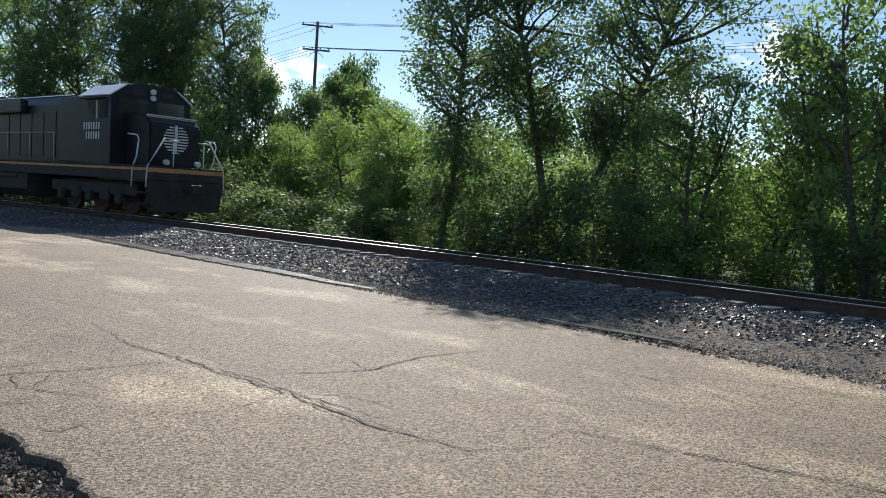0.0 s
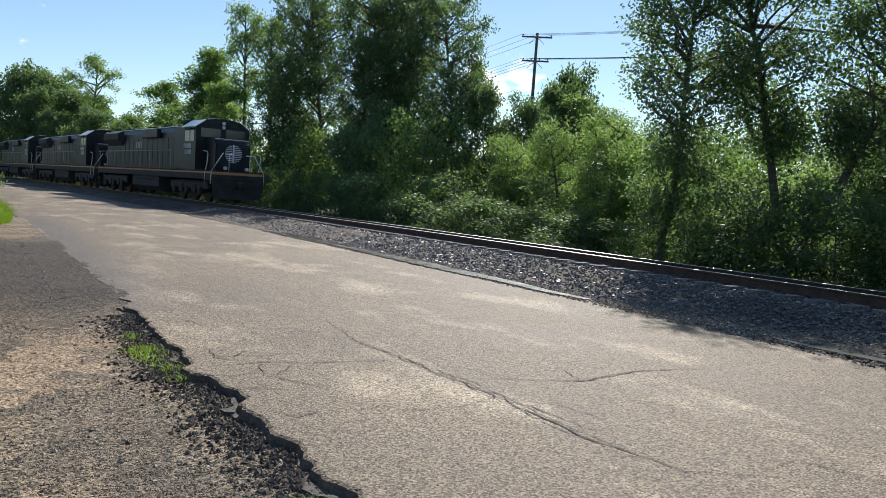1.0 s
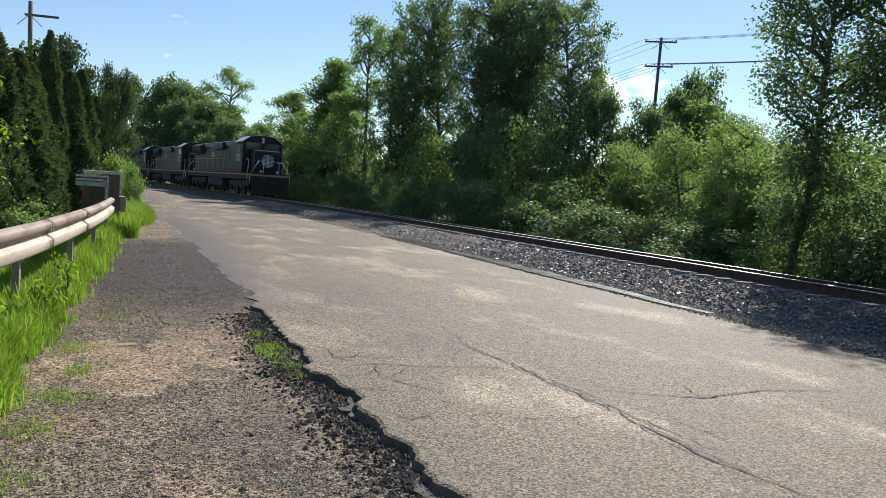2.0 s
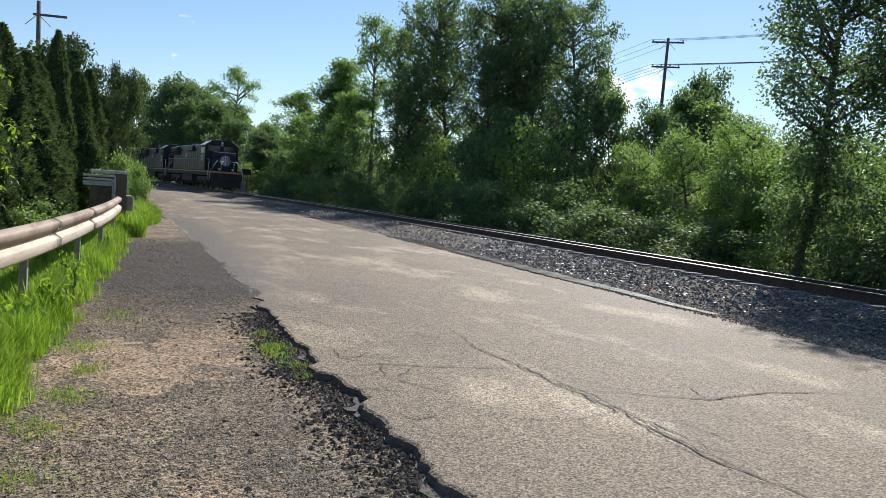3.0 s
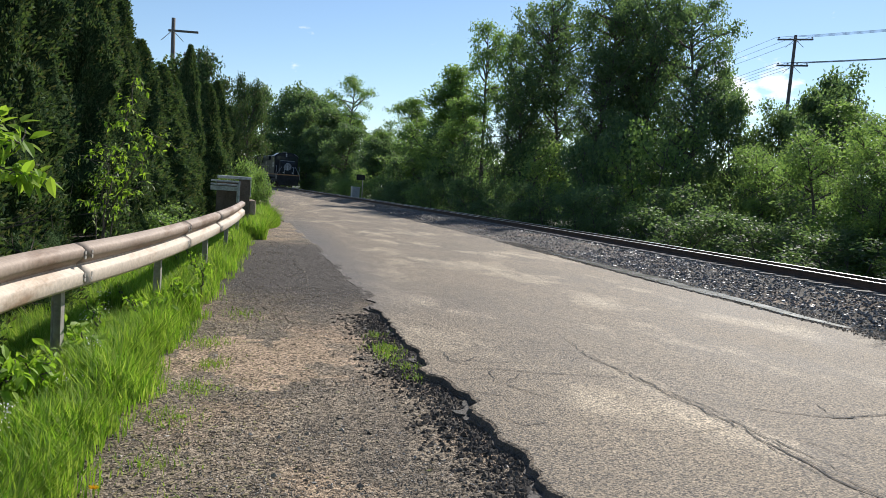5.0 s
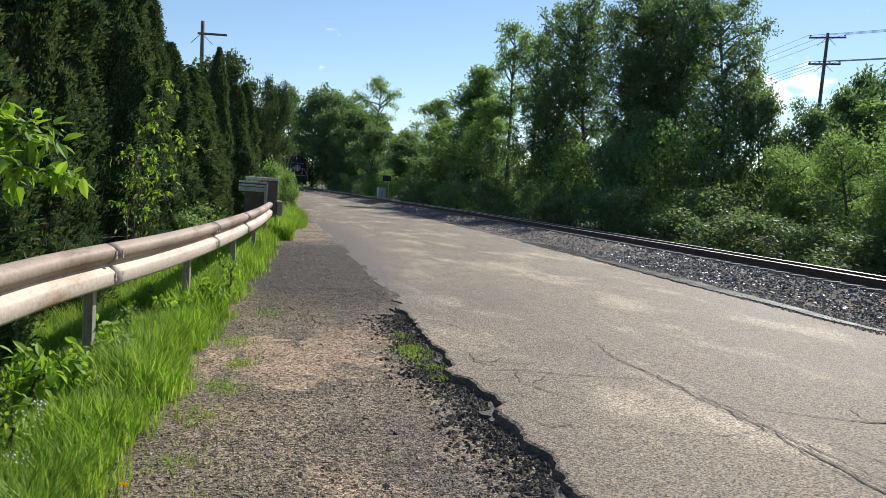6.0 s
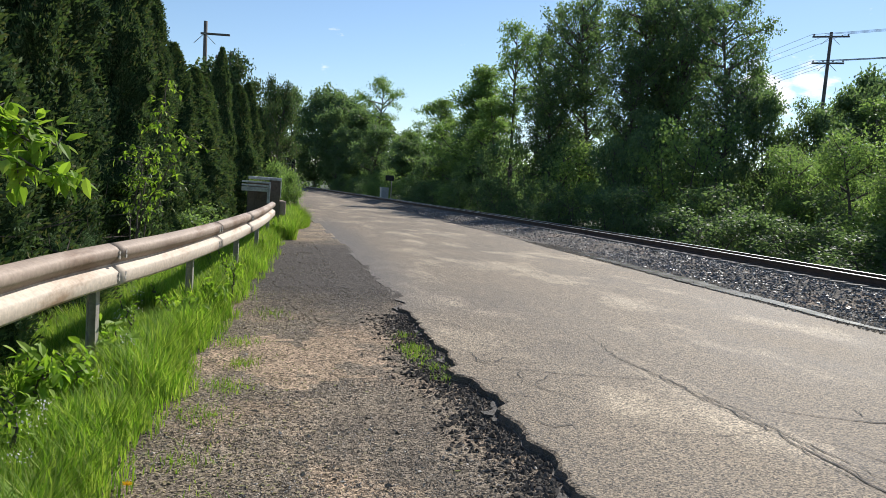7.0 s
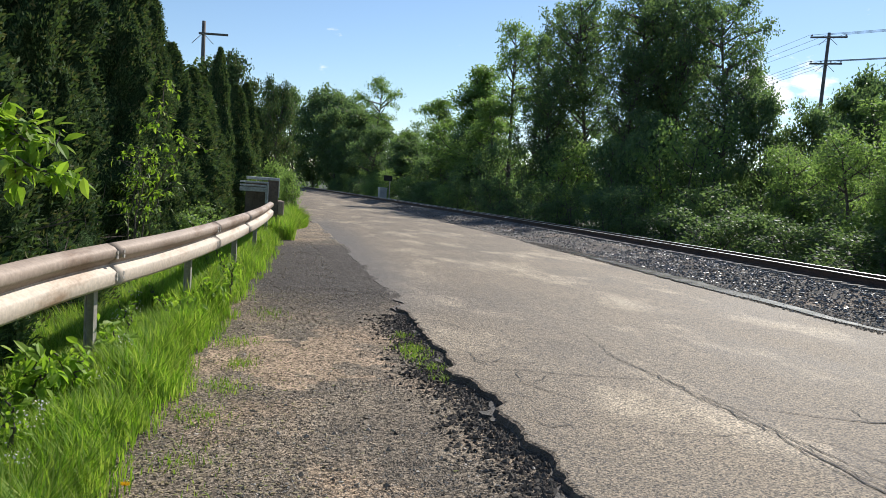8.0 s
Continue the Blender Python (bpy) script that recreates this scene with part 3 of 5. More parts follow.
def tree(seed, h, spread_r, base, limbs, leaves, leaf, material, lean=(0, 0), top=0.5, clump=0.5, forks=4, trunks=1, trunk_r=None, name="tree", label="", category="tree", twiggy=1.0):
    """Trunk, limbs and forks as tubes; leaves in clumps round the fork ends. The crown is widest at the share top of its height."""
    r = np.random.default_rng(seed)
    wood, ends = Bag(), []
    trunk_r = trunk_r or h * 0.014 + 0.02
    for tnum in range(trunks):
        a0 = r.uniform(0, 6.28)
        way = np.array([lean[0] + (0.25 * math.cos(a0) if trunks > 1 else 0), lean[1] + (0.25 * math.sin(a0) if trunks > 1 else 0), 1.0])
        tr = branch_path(r, (0.25 * math.cos(a0) * (trunks > 1), 0.25 * math.sin(a0) * (trunks > 1), -0.3), way / np.linalg.norm(way), h * 0.95, 12, 0.05, 0.02)
        wood.add(*tube(tr, np.linspace(trunk_r, trunk_r * 0.15, len(tr)), 6))
        for i in range(limbs // trunks):
            s = base + (0.97 - base) * (i + r.random()) / (limbs // trunks)
            q = s * 12
            k = min(11, int(q))
            a = tr[k] + (tr[k + 1] - tr[k]) * (q - k)
            rel = (s - base) / (1 - base)
            prof = max(0.12, 1 - abs(rel - (1 - top)) / (max(top, 1 - top) + 0.12)) ** 0.7
            ang = r.uniform(0, 6.28)
            up = r.uniform(0.25, 0.9)
            ln = spread_r * prof * r.uniform(0.6, 1.15)
            limb = branch_path(r, a, unit(np.array([math.cos(ang), math.sin(ang), up])), ln, 5, 0.14, 0.04)
            wood.add(*tube(limb, np.linspace(trunk_r * 0.38 * prof + 0.01, 0.012, len(limb)), 4))
            ends.append(limb[-1])
            for j in range(forks):
                b = limb[r.integers(1, 5)]
                fk = branch_path(r, b, unit(r.normal(0, 1, 3) + (math.cos(ang), math.sin(ang), 0.4)), ln * r.uniform(0.25, 0.55) + 0.15, 3, 0.2, 0.03)
                wood.add(*tube(fk, np.linspace(0.018 * twiggy, 0.005, len(fk)), 3))
                ends += [fk[-1], fk[2]]
        ends.append(tr[-1])
    ends = np.array(ends)
    c = ends[r.integers(0, len(ends), leaves)]
    at = c + unit(r.normal(0, 1, (leaves, 3))) * (clump * 1.75 * r.random((leaves, 1)) ** 0.5) * (1, 1, 0.7)
    ok = at[:, 2] > 0.15
    at, c = at[ok], c[ok]
    out = unit(at - c)
    way = unit(r.normal(0, 1, (len(at), 3)) + (0, 0, -0.35) + 0.5 * out)
    v, f = leaf_quads(at, way, leaf * r.uniform(0.6, 1.25, len(at)), 0.4, 0.62, out + (0, 0, 0.5), 0.7)
    ob = thing(name, None, label, category)
    raw("trunk", wood.verts(), wood.f, M_BARK, ob, "bark-covered trunk and limbs", smooth=True)
    raw("crown", v, f, material, ob, "leafy crown with gaps")
    return ob


def cedar(seed, h, rad, sprays):
    """A columnar evergreen: a thin stem, a lobed body of upright foliage and fine sprays all over it."""
    r = np.random.default_rng(seed)
    tr = branch_path(r, (0, 0, -0.3), (0, 0, 1), h * 0.97, 8, 0.01)

    def body(t, g):
        cg, sg2, zz = rad * math.cos(g), rad * math.sin(g), t * h
        lobes = 0.34 * noise.noise((cg * 1.6 + seed, sg2 * 1.6, zz * 1.1)) + 0.34 * noise.noise((cg * 4.0 + seed, sg2 * 4.0, zz * 2.6)) + 0.24 * noise.noise((cg * 9, sg2 * 9 + seed, zz * 6.5))
        pr = float(np.interp(t, [0, 0.06, 0.28, 0.6, 0.85, 0.95, 1.0], [0.72, 0.95, 1.0, 0.76, 0.40, 0.20, 0.04]))
        return rad * pr * (1 + lobes)
    nr, ns = 110, 60
    cv = []
    for i in range(nr):
        t = 0.015 + 0.985 * i / (nr - 1)
        for j in range(ns):
            g = j / ns * 6.2832
            q = body(t, g) * 0.93
            cv.append((q * math.cos(g), q * math.sin(g), t * h))
    cf = [(i * ns + j, i * ns + (j + 1) % ns, (i + 1) * ns + (j + 1) % ns, (i + 1) * ns + j) for i in range(nr - 1) for j in range(ns)]
    t = r.random(sprays) ** 1.1
    g = r.uniform(0, 6.2832, sprays)
    q = np.array([body(a, e) for a, e in zip(t, g)]) * r.uniform(0.88, 1.07, sprays)
    out = np.stack([np.cos(g), np.sin(g), np.full(sprays, 0.2)], 1)
    at = np.stack([q * np.cos(g), q * np.sin(g), t * h - 0.02], 1)
    way = unit(out * (0.7, 0.7, 0) + (0, 0, 0.6) + r.normal(0, 0.45, (sprays, 3)))
    v, f = leaf_quads(at, way, r.uniform(0.025, 0.065, sprays) * (1.0 if sprays > 20000 else 1.7), 0.15, 0.36, out, 0.8)
    ob = thing("cedar_tree", None, "dark green columnar evergreen in a dense row", "evergreen tree", "evergreen row along the guardrail")
    tv, tf = tube(tr, np.linspace(0.09, 0.015, len(tr)), 6)
    raw("trunk", tv, tf, M_BARK, ob, "thin brown stem")
    # darker-coloured body that paints the shaded recesses behind the sprays
    raw("inner_foliage", cv, cf, M_CEDAR_SHADE, ob, "dense lobed inner foliage, recess shade put into its green", smooth=True)
    raw("foliage", v, f, M_CEDAR, ob, "fine upright dark green sprays")
    return ob


def put(ob, spots, label="", group=""):
    """Sets a thing at the first of its spots (x, y, z, turn, scale, height scale), copies on the rest."""
    for i, (x, y, z, turn, s, sz) in enumerate(spots):
        m = pose(x, y, z, 0, 0, turn) @ Matrix.Diagonal((s, s, sz, 1))
        if i == 0:
            ob.matrix_basis = m
            o = ob
        else:
            o = copy_thing(ob, m @ Matrix.Diagonal((1 / ob.scale[0], 1 / ob.scale[1], 1 / ob.scale[2], 1)))
        tagged(o, label, group=group)


# tall trees beyond the track
put(tree(11, 14, 4.0, 0.14, 60, 17500, 0.19, M_LEAF, clump=0.30, top=0.42), [
    (19.7, 52.4, -0.3, 20, 0.86, 1.10), (21.4, 49.7, -0.3, 140, 0.92, 1.18), (22.9, 46.7, -0.3, 250, 0.92, 1.15), (23.8, 41.7, -0.3, 75, 0.92, 1.13),
    (24.9, 38.9, -0.3, 200, 0.80, 0.99), (20.4, 43.6, -0.3, 310, 0.75, 0.80), (22.3, 35.6, -0.3, 10, 0.66, 0.62), (24.6, 44.5, -0.3, 170, 0.85, 1.12), (18.6, 49.5, -0.3, 95, 0.7, 0.72)],
    "tall broad-leaved tree in the woods beyond the track", "woods beyond the track")
put(tree(12, 12, 3.3, 0.05, 46, 15000, 0.19, M_LEAF_LIGHT, clump=0.34, top=0.78), [
    (16.4, 66, -0.3, 0, 1.4, 1.12), (16.0, 72.6, -0.3, 120, 1.2, 0.92), (17.4, 58.5, -0.3, 200, 1.1, 0.80), (17.6, 67.5, -0.3, 290, 1.3, 0.95), (13.6, 80, -0.3, 70, 0.9, 0.66)], "pale green tapering tree in the woods", "woods beyond the track")
put(tree(13, 13, 2.7, 0.50, 22, 5600, 0.18, M_LEAF_LIGHT, clump=0.30, top=0.5, forks=3), [
    (13.4, 99, -0.3, 0, 1.25, 1.25), (18.2, 57.2, -0.3, 50, 1.0, 1.20), (18.9, 55.4, -0.3, 170, 0.9, 1.10), (33.4, 37.2, -0.3, 99, 1.2, 0.67)], "airy tree with thin crown against the sky", "woods beyond the track")
put(tree(14, 10, 3.9, 0.08, 42, 12000, 0.27, M_LEAF, clump=0.42, top=0.5), [
    (6.2, 122, -0.3, 0, 1.45, 1.60), (9.6, 112, -0.3, 60, 1.3, 1.42), (8.4, 117, -0.3, 130, 1.4, 1.5), (10.8, 106, -0.3, 260, 1.2, 1.2), (3.0, 140, -0.3, 160, 1.3, 1.75), (11.6, 103, -0.3, 10, 0.95, 1.10), (9.4, 98, -0.3, 220, 0.85, 0.85), (11.5, 91, -0.3, 300, 0.9, 0.85),
    (14.6, 84, -0.3, 90, 0.75, 0.80), (13.2, 78.6, -0.3, 20, 0.8, 0.66), (17.2, 62, -0.3, 190, 0.7, 0.70), (23.4, 33.0, -0.3, 130, 0.52, 0.76), (25.0, 32.2, -0.3, 250, 0.5, 0.70), (36.4, 41.2, -0.3, 50, 0.8, 1.12), (33.0, 39.0, -0.3, 20, 0.7, 0.95),
    (44, 30, -0.3, 15, 1.0, 0.80), (42, 20, -0.3, 115, 1.0, 0.75), (40, 8, -0.3, 215, 1.0, 0.75), (-4, 120, -0.3, 40, 1.2, 1.2), (8.0, 106, -0.3, 140, 0.9, 1.15), (20.6, 39.5, -0.3, 240, 0.6, 0.68), (38, -4, -0.3, 340, 1.0, 0.8)],
    "round-crowned tree in the dense woods", "woods beyond the track")
# light green trees between the pole and the cottonwoods
put(tree(21, 5.2, 1.75, 0.10, 34, 13000, 0.105, M_LEAF_LIGHT, clump=0.24, top=0.42, trunks=2), [
    (20.3, 22.6, -0.3, 0, 1.0, 0.97), (19.3, 20.2, -0.3, 100, 0.95, 0.97), (20.4, 25.2, -0.3, 200, 0.9, 0.84), (18.2, 18.4, -0.3, 300, 0.7, 0.72), (21.6, 28.0, -0.3, 60, 0.9, 0.9), (21.8, 18.5, -0.3, 150, 1.0, 0.95)],
    "light green young tree with feathery crown", "woods beyond the track")
# the cottonwoods near the track
put(tree(15, 10.5, 2.5, 0.16, 52, 21000, 0.115, M_LEAF, clump=0.33, top=0.40, trunk_r=0.13), [(15.9, 14.2, -0.3, 0, 0.95, 0.92)], "slender cottonwood with loose shimmering leaves", "woods beyond the track")
put(tree(22, 10.5, 2.5, 0.36, 46, 19000, 0.12, M_LEAF, clump=0.36, top=0.42, lean=(-0.20, 0.30), trunk_r=0.16), [(19.0, 12.2, -0.3, 0, 1.0, 1.0)], "leaning cottonwood with a thick dark trunk", "woods beyond the track")
put(tree(23, 10.5, 2.8, 0.34, 48, 20000, 0.12, M_LEAF, clump=0.36, top=0.45, lean=(0.13, -0.20), trunk_r=0.16), [(18.6, 11.9, -0.3, 0, 1.0, 1.0)], "leaning cottonwood with wide loose crown", "woods beyond the track")
# the last three stand out of view, added to cast shadow and close the row
put(tree(16, 6.2, 1.7, 0.14, 32, 7200, 0.12, M_LEAF_LIGHT, clump=0.26, top=0.42, trunks=2), [
    (17.6, 7.5, -0.3, 0, 0.85, 0.86), (18.0, 6.2, -0.3, 100, 0.85, 0.80), (17.0, 4.3, -0.3, 210, 0.9, 1.0), (16.7, 3.2, -0.3, 300, 0.95, 1.12), (17.2, 1.4, -0.3, 30, 1.1, 1.2), (17.4, -1.2, -0.3, 130, 1.1, 1.1), (17.6, -4.5, -0.3, 70, 1.2, 1.1)],
    "young many-stemmed tree with large light green leaves", "woods beyond the track")
put(tree(17, 6.0, 1.7, 0.02, 34, 11000, 0.13, M_LEAF, clump=0.34, top=0.5), [(22.2, 11.4, -0.3, 0, 0.95, 0.98)], "dark dense juniper among the leafy trees", "woods beyond the track")

# undergrowth in front of the woods
bush = tree(18, 3.0, 1.5, 0.02, 16, 3000, 0.15, M_LEAF, clump=0.34, top=0.6, forks=2, trunks=3, trunk_r=0.04, name="bush", category="bush")
bush2 = tree(19, 3.6, 1.5, 0.02, 16, 3200, 0.14, M_LEAF_LIGHT, clump=0.34, top=0.55, forks=2, trunks=3, trunk_r=0.04, name="bush", category="bush")
r0 = random.Random(4)
s1, s2 = [], []
y = -4.0
while y < 100:
    off = r0.uniform(3.4, 4.6)
    px, py, _ = beside_track(y, off)
    low = r0.uniform(0.30, 0.62) if y < 26 else r0.uniform(0.45, 0.95)
    (s2 if r0.random() < 0.3 else s1).append((px, py, -0.35, r0.uniform(0, 360), r0.uniform(0.6, 1.0), low))
    if r0.random() < 0.8:
        px, py, _ = beside_track(y + 0.8, r0.uniform(6, 9.5))
        (s2 if y < 20 and r0.random() < 0.6 or r0.random() < 0.12 else s1).append((px, py, -0.35, r0.uniform(0, 360), *((r0.uniform(0.9, 1.3), r0.uniform(0.6, 1.05)) if y < 27 else (r0.uniform(1.1, 1.6), r0.uniform(1.3, 2.2)))))
    y += 1.9 if y < 40 else 2.6
for i, az in enumerate(range(40, 92, 5)):
    rr = r0.uniform(33, 46)
    s1.append((rr * math.sin(radians(az)), rr * math.cos(radians(az)), -0.35, r0.uniform(0, 360), r0.uniform(1.8, 2.4), r0.uniform(1.3, 1.9)))
s1 += [(16.6, 11.4, -0.35, 20, 0.8, 0.85), (17.4, 10.2, -0.35, 90, 0.9, 0.9), (16.4, 12.8, -0.35, 160, 0.7, 0.75), (18.4, 13.4, -0.35, 200, 0.9, 0.95), (17.6, 9.0, -0.35, 300, 0.8, 0.8)]
s1 += [(-4.4, 78, -0.3, 20, 1.3, 2.0), (-5.5, 84, -0.3, 90, 1.6, 2.2), (-3.4, 66, -0.3, 190, 1.1, 1.6), (-8, 90, -0.3, 190, 2.2, 2.4)]
# the far edge of the woods, closing the view low down
nf = 34000
az = rng.uniform(-9, 98, nf)
rr = np.where(az < 14, rng.uniform(125, 150, nf), rng.uniform(64, 82, nf))
hh = np.array([4.2 + 3.0 * noise.noise((q * 0.16, 40, 0)) + 1.2 * noise.noise((q * 0.7, 41, 0)) for q in az]) * np.where(az < 14, 2.4, 1.0)
at = np.stack([rr * np.sin(np.radians(az)), rr * np.cos(np.radians(az)), -0.4 + hh * rng.random(nf) ** 0.8], 1)
v, f = leaf_quads(at, rng.normal(0, 1, (nf, 3)), rng.uniform(0.4, 0.9, nf), 0.4, 0.6)
tagged(raw("far_woods", v, f, M_LEAF), "green edge of the far woods, haze put into its leaf colour", "woods", kind="stuff")
put(bush, s1, "dark green bush at the edge of the woods", "undergrowth beyond the track")
put(bush2, s2, "light green bush at the edge of the woods", "undergrowth beyond the track")

# low weeds between the track and the woods
k = 4800
y = -5 + 75 * rng.random(k) ** 1.3
pts = np.array([beside_track(q, o) for q, o in zip(y, rng.uniform(2.3, 6.0, k))])
pts[:, 2] = -0.38 + np.abs(rng.normal(0, 0.22, k))
v, f = leaf_quads(pts, rng.normal(0, 1, (k, 3)) + (0, 0, 0.6), rng.uniform(0.08, 0.2, k), 0.3, 0.5)
tagged(raw("low_weeds", v, f, M_LEAF_LIGHT), "low green weeds beside the far rail", "weeds", kind="stuff")

# evergreen row on the near side
ced = cedar(31, 5.0, 0.66, 46000)
ced2 = cedar(32, 5.0, 0.70, 46000)
ced3 = cedar(33, 5.0, 0.68, 16000)
c1, c2, c3 = [], [], []
for i, (yy, hh, ww) in enumerate([(3.0, 5.2, 1.0), (5.4, 5.4, 1.0), (8.0, 5.9, 1.02), (11.1, 5.8, 1.0), (13.9, 4.9, 0.86), (17.4, 4.4, 0.98), (20.4, 4.3, 1.1), (23.2, 4.4, 1.1), (26.5, 5.8, 0.8), (29.8, 5.0, 1.15), (33.2, 5.5, 1.15), (36.4, 4.8, 1.0)]):
    (c3 if yy > 15 else c1 if i % 2 else c2).append((-2.42 + 0.06 * math.sin(i * 2.3) + (0.012 * yy if yy < 24 else 0.27 + 0.10 * (yy - 24)), yy, -0.25, i * 67, ww, hh / 5.0))
put(ced, c1)
put(ced2, c2)
put(ced3, c3)
put(tree(20, 8.5, 2.6, 0.03, 40, 11000, 0.19, M_CEDAR, clump=0.34, top=0.78), [(-2.0, 43, -0.3, 0, 0.72, 1.0), (-0.62, 42, -0.3, 90, 0.42, 0.85), (0.05, 37.5, -0.3, 150, 0.42, 0.76), (-4.5, 46, -0.3, 200, 1.2, 1.0), (-6, 34, -0.3, 260, 1.2, 0.8), (-7, 20, -0.3, 20, 1.2, 0.7)],
    "dark conical evergreen behind the row", "evergreens on the near side")

# ---- guardrail ----
GUARD = [(-1.62, 2.6), (-1.55, 3.6), (-1.44, 4.5), (-1.35, 5.2), (-1.19, 6.03), (-0.96, 7.16), (-0.69, 9.03), (-0.42, 11.59), (-0.20, 14.4), (-0.05, 17.4)]
G_TOP = 0.90


def guard_at(s):
    """A point of the guardrail's line by its share of the way, and the direction there."""
    q = s * (len(GUARD) - 1)
    i = min(len(GUARD) - 2, int(q))
    f = q - i
    p0, p1, p2, p3 = (np.array(GUARD[min(len(GUARD) - 1, max(0, k))]) for k in (i - 1, i, i + 1, i + 2))
    p = 0.5 * (2 * p1 + (p2 - p0) * f + (2 * p0 - 5 * p1 + 4 * p2 - p3) * f * f + (3 * p1 - p0 - 3 * p2 + p3) * f ** 3)
    d = 0.5 * ((p2 - p0) + 2 * (2 * p0 - 5 * p1 + 4 * p2 - p3) * f + 3 * (3 * p1 - p0 - 3 * p2 + p3) * f * f)
    return p, d / np.linalg.norm(d)


WAVE = [(0.000, 0.165), (0.012, 0.161), (0.060, 0.140), (0.078, 0.120), (0.080, 0.078), (0.066, 0.058), (0.022, 0.026), (0.014, 0.010), (0.020, -0.006),
        (0.066, -0.036), (0.080, -0.052), (0.080, -0.128), (0.066, -0.150), (0.012, -0.163), (0.000, -0.165)]
guardrail = thing("guardrail", None, "weathered corrugated steel guardrail on posts, rust-stained", "guardrail")


def beam(s0, s1, proud):
    k = max(6, int((s1 - s0) * 60))
    v, f = [], []
    q = len(WAVE)
    for layer in (0, -0.004):
        for i in range(k + 1):
            p, d = guard_at(s0 + (s1 - s0) * i / k)
            out = np.array((d[1], -d[0]))
            for o, z in WAVE:
                w = p + out * (o + layer + proud)
                v.append((w[0], w[1], G_TOP - 0.16 + z))
    m = (k + 1) * q
    for i in range(k):
        for j in range(q - 1):
            a = i * q + j
            f.append((a, a + q, a + q + 1, a + 1))
            f.append((m + a, m + a + 1, m + a + q + 1, m + a + q))
    for i in range(k):
        for j in (0, q - 1):
            a = i * q + j
            f.append((a, m + a, m + a + q, a + q))
    for i in (0, k):
        for j in range(q - 1):
            a = i * q + j
            f.append((a, a + 1, m + a + 1, m + a))
    ob = raw("beam", v, f, M_GALV, guardrail, "corrugated beam, browned above and pale below", smooth=True)
    ob.data.materials.append(M_GALV_TOP)
    for p in ob.data.polygons:
        if p.center.z > G_TOP - 0.15:
            p.material_index = 1
    return ob


joints = [0.0, 0.444, 0.667, 0.785, 1.0]
for i in range(4):
    beam(joints[i], min(1, joints[i + 1] + 0.012), 0.005 * (i % 2))
for s in joints[1:4]:
    p, d = guard_at(s + 0.006)
    out = np.array((d[1], -d[0]))
    for dz in (0.1, 0.065, -0.065, -0.1):
        for ds in (-0.06, 0.06):
            w = p + out * 0.082 + d * ds
            bm = cyl(bmesh.new(), 0.016, 0.012, Matrix.Translation((w[0], w[1], G_TOP - 0.16 + dz)) @ Vector((out[0], out[1], 0)).to_track_quat("Z", "Y").to_matrix().to_4x4(), 8)
            part("bolt", bm, M_POST, guardrail)
for s in (0.10, 0.432, 0.63, 0.765, 0.875, 0.985):
    p, d = guard_at(s)
    a = math.degrees(math.atan2(-d[0], d[1]))
    bm = bmesh.new()
    box(bm, -0.095, -0.087, -0.030, 0.030, -0.9, 0.82)
    box(bm, -0.087, -0.033, -0.005, 0.005, -0.9, 0.82)
    box(bm, -0.033, -0.025, -0.030, 0.030, -0.9, 0.82)
    o = part("post", bm, M_POST, guardrail, "steel section post")
    o.matrix_basis = pose(p[0], p[1], 0, 0, 0, a)
    o = part("offset_block", boxed(-0.025, -0.003, -0.045, 0.045, 0.62, 0.86, bevel=0.004), M_POST, guardrail)
    o.matrix_basis = pose(p[0], p[1], 0, 0, 0, a)

# old bridge parapet at the guardrail's far end
parapet = thing("bridge_parapet", pose(-0.02, 19.0, 0, 0, 0, 4), "old concrete bridge end post with pale steel rails", "bridge railing")
bm = bmesh.new()
box(bm, -0.10, 0.14, -0.10, 0.35, -0.6, 1.36, bevel=0.02)
# post and side wall carry their shade in the darker concrete colour
part("end_post", bm, M_CONC_SHADED, parapet, "brown-stained concrete post with shade put into its colour")
part("cap", boxed(-0.62, 0.16, -0.13, 0.38, 1.36, 1.43, bevel=0.015), M_BOX, parapet, "pale weathered cap")
part("side_wall", boxed(-0.62, -0.10, 0.0, 0.25, -0.6, 1.30, bevel=0.015), M_CONC_SHADED, parapet)
part("curb_block", boxed(0.14, 0.30, -0.10, 0.5, 0.52, 0.88, bevel=0.05), M_CONC, parapet)
part("corner_strip", boxed(0.142, 0.165, -0.12, -0.08, 0.95, 1.36, bevel=0.006), M_BOX, parapet)
part("inner_strip", boxed(-0.17, -0.14, -0.12, -0.102, 0.8, 1.2, bevel=0.006), M_BOX, parapet)
part("lower_beam", boxed(-0.78, -0.12, -0.31, -0.27, 1.08, 1.18, bevel=0.01), M_BOX, parapet, "pale steel beam")
for z in (1.20, 1.28):
    part("rail_tube", boxed(-0.78, -0.12, -0.36, -0.32, z, z + 0.04, bevel=0.008), M_BOX, parapet, "pale steel tube")
part("rail_upright", boxed(-0.15, -0.11, -0.37, -0.31, 0.78, 1.32, bevel=0.008), M_BOX, parapet)

# ---- near plants ----


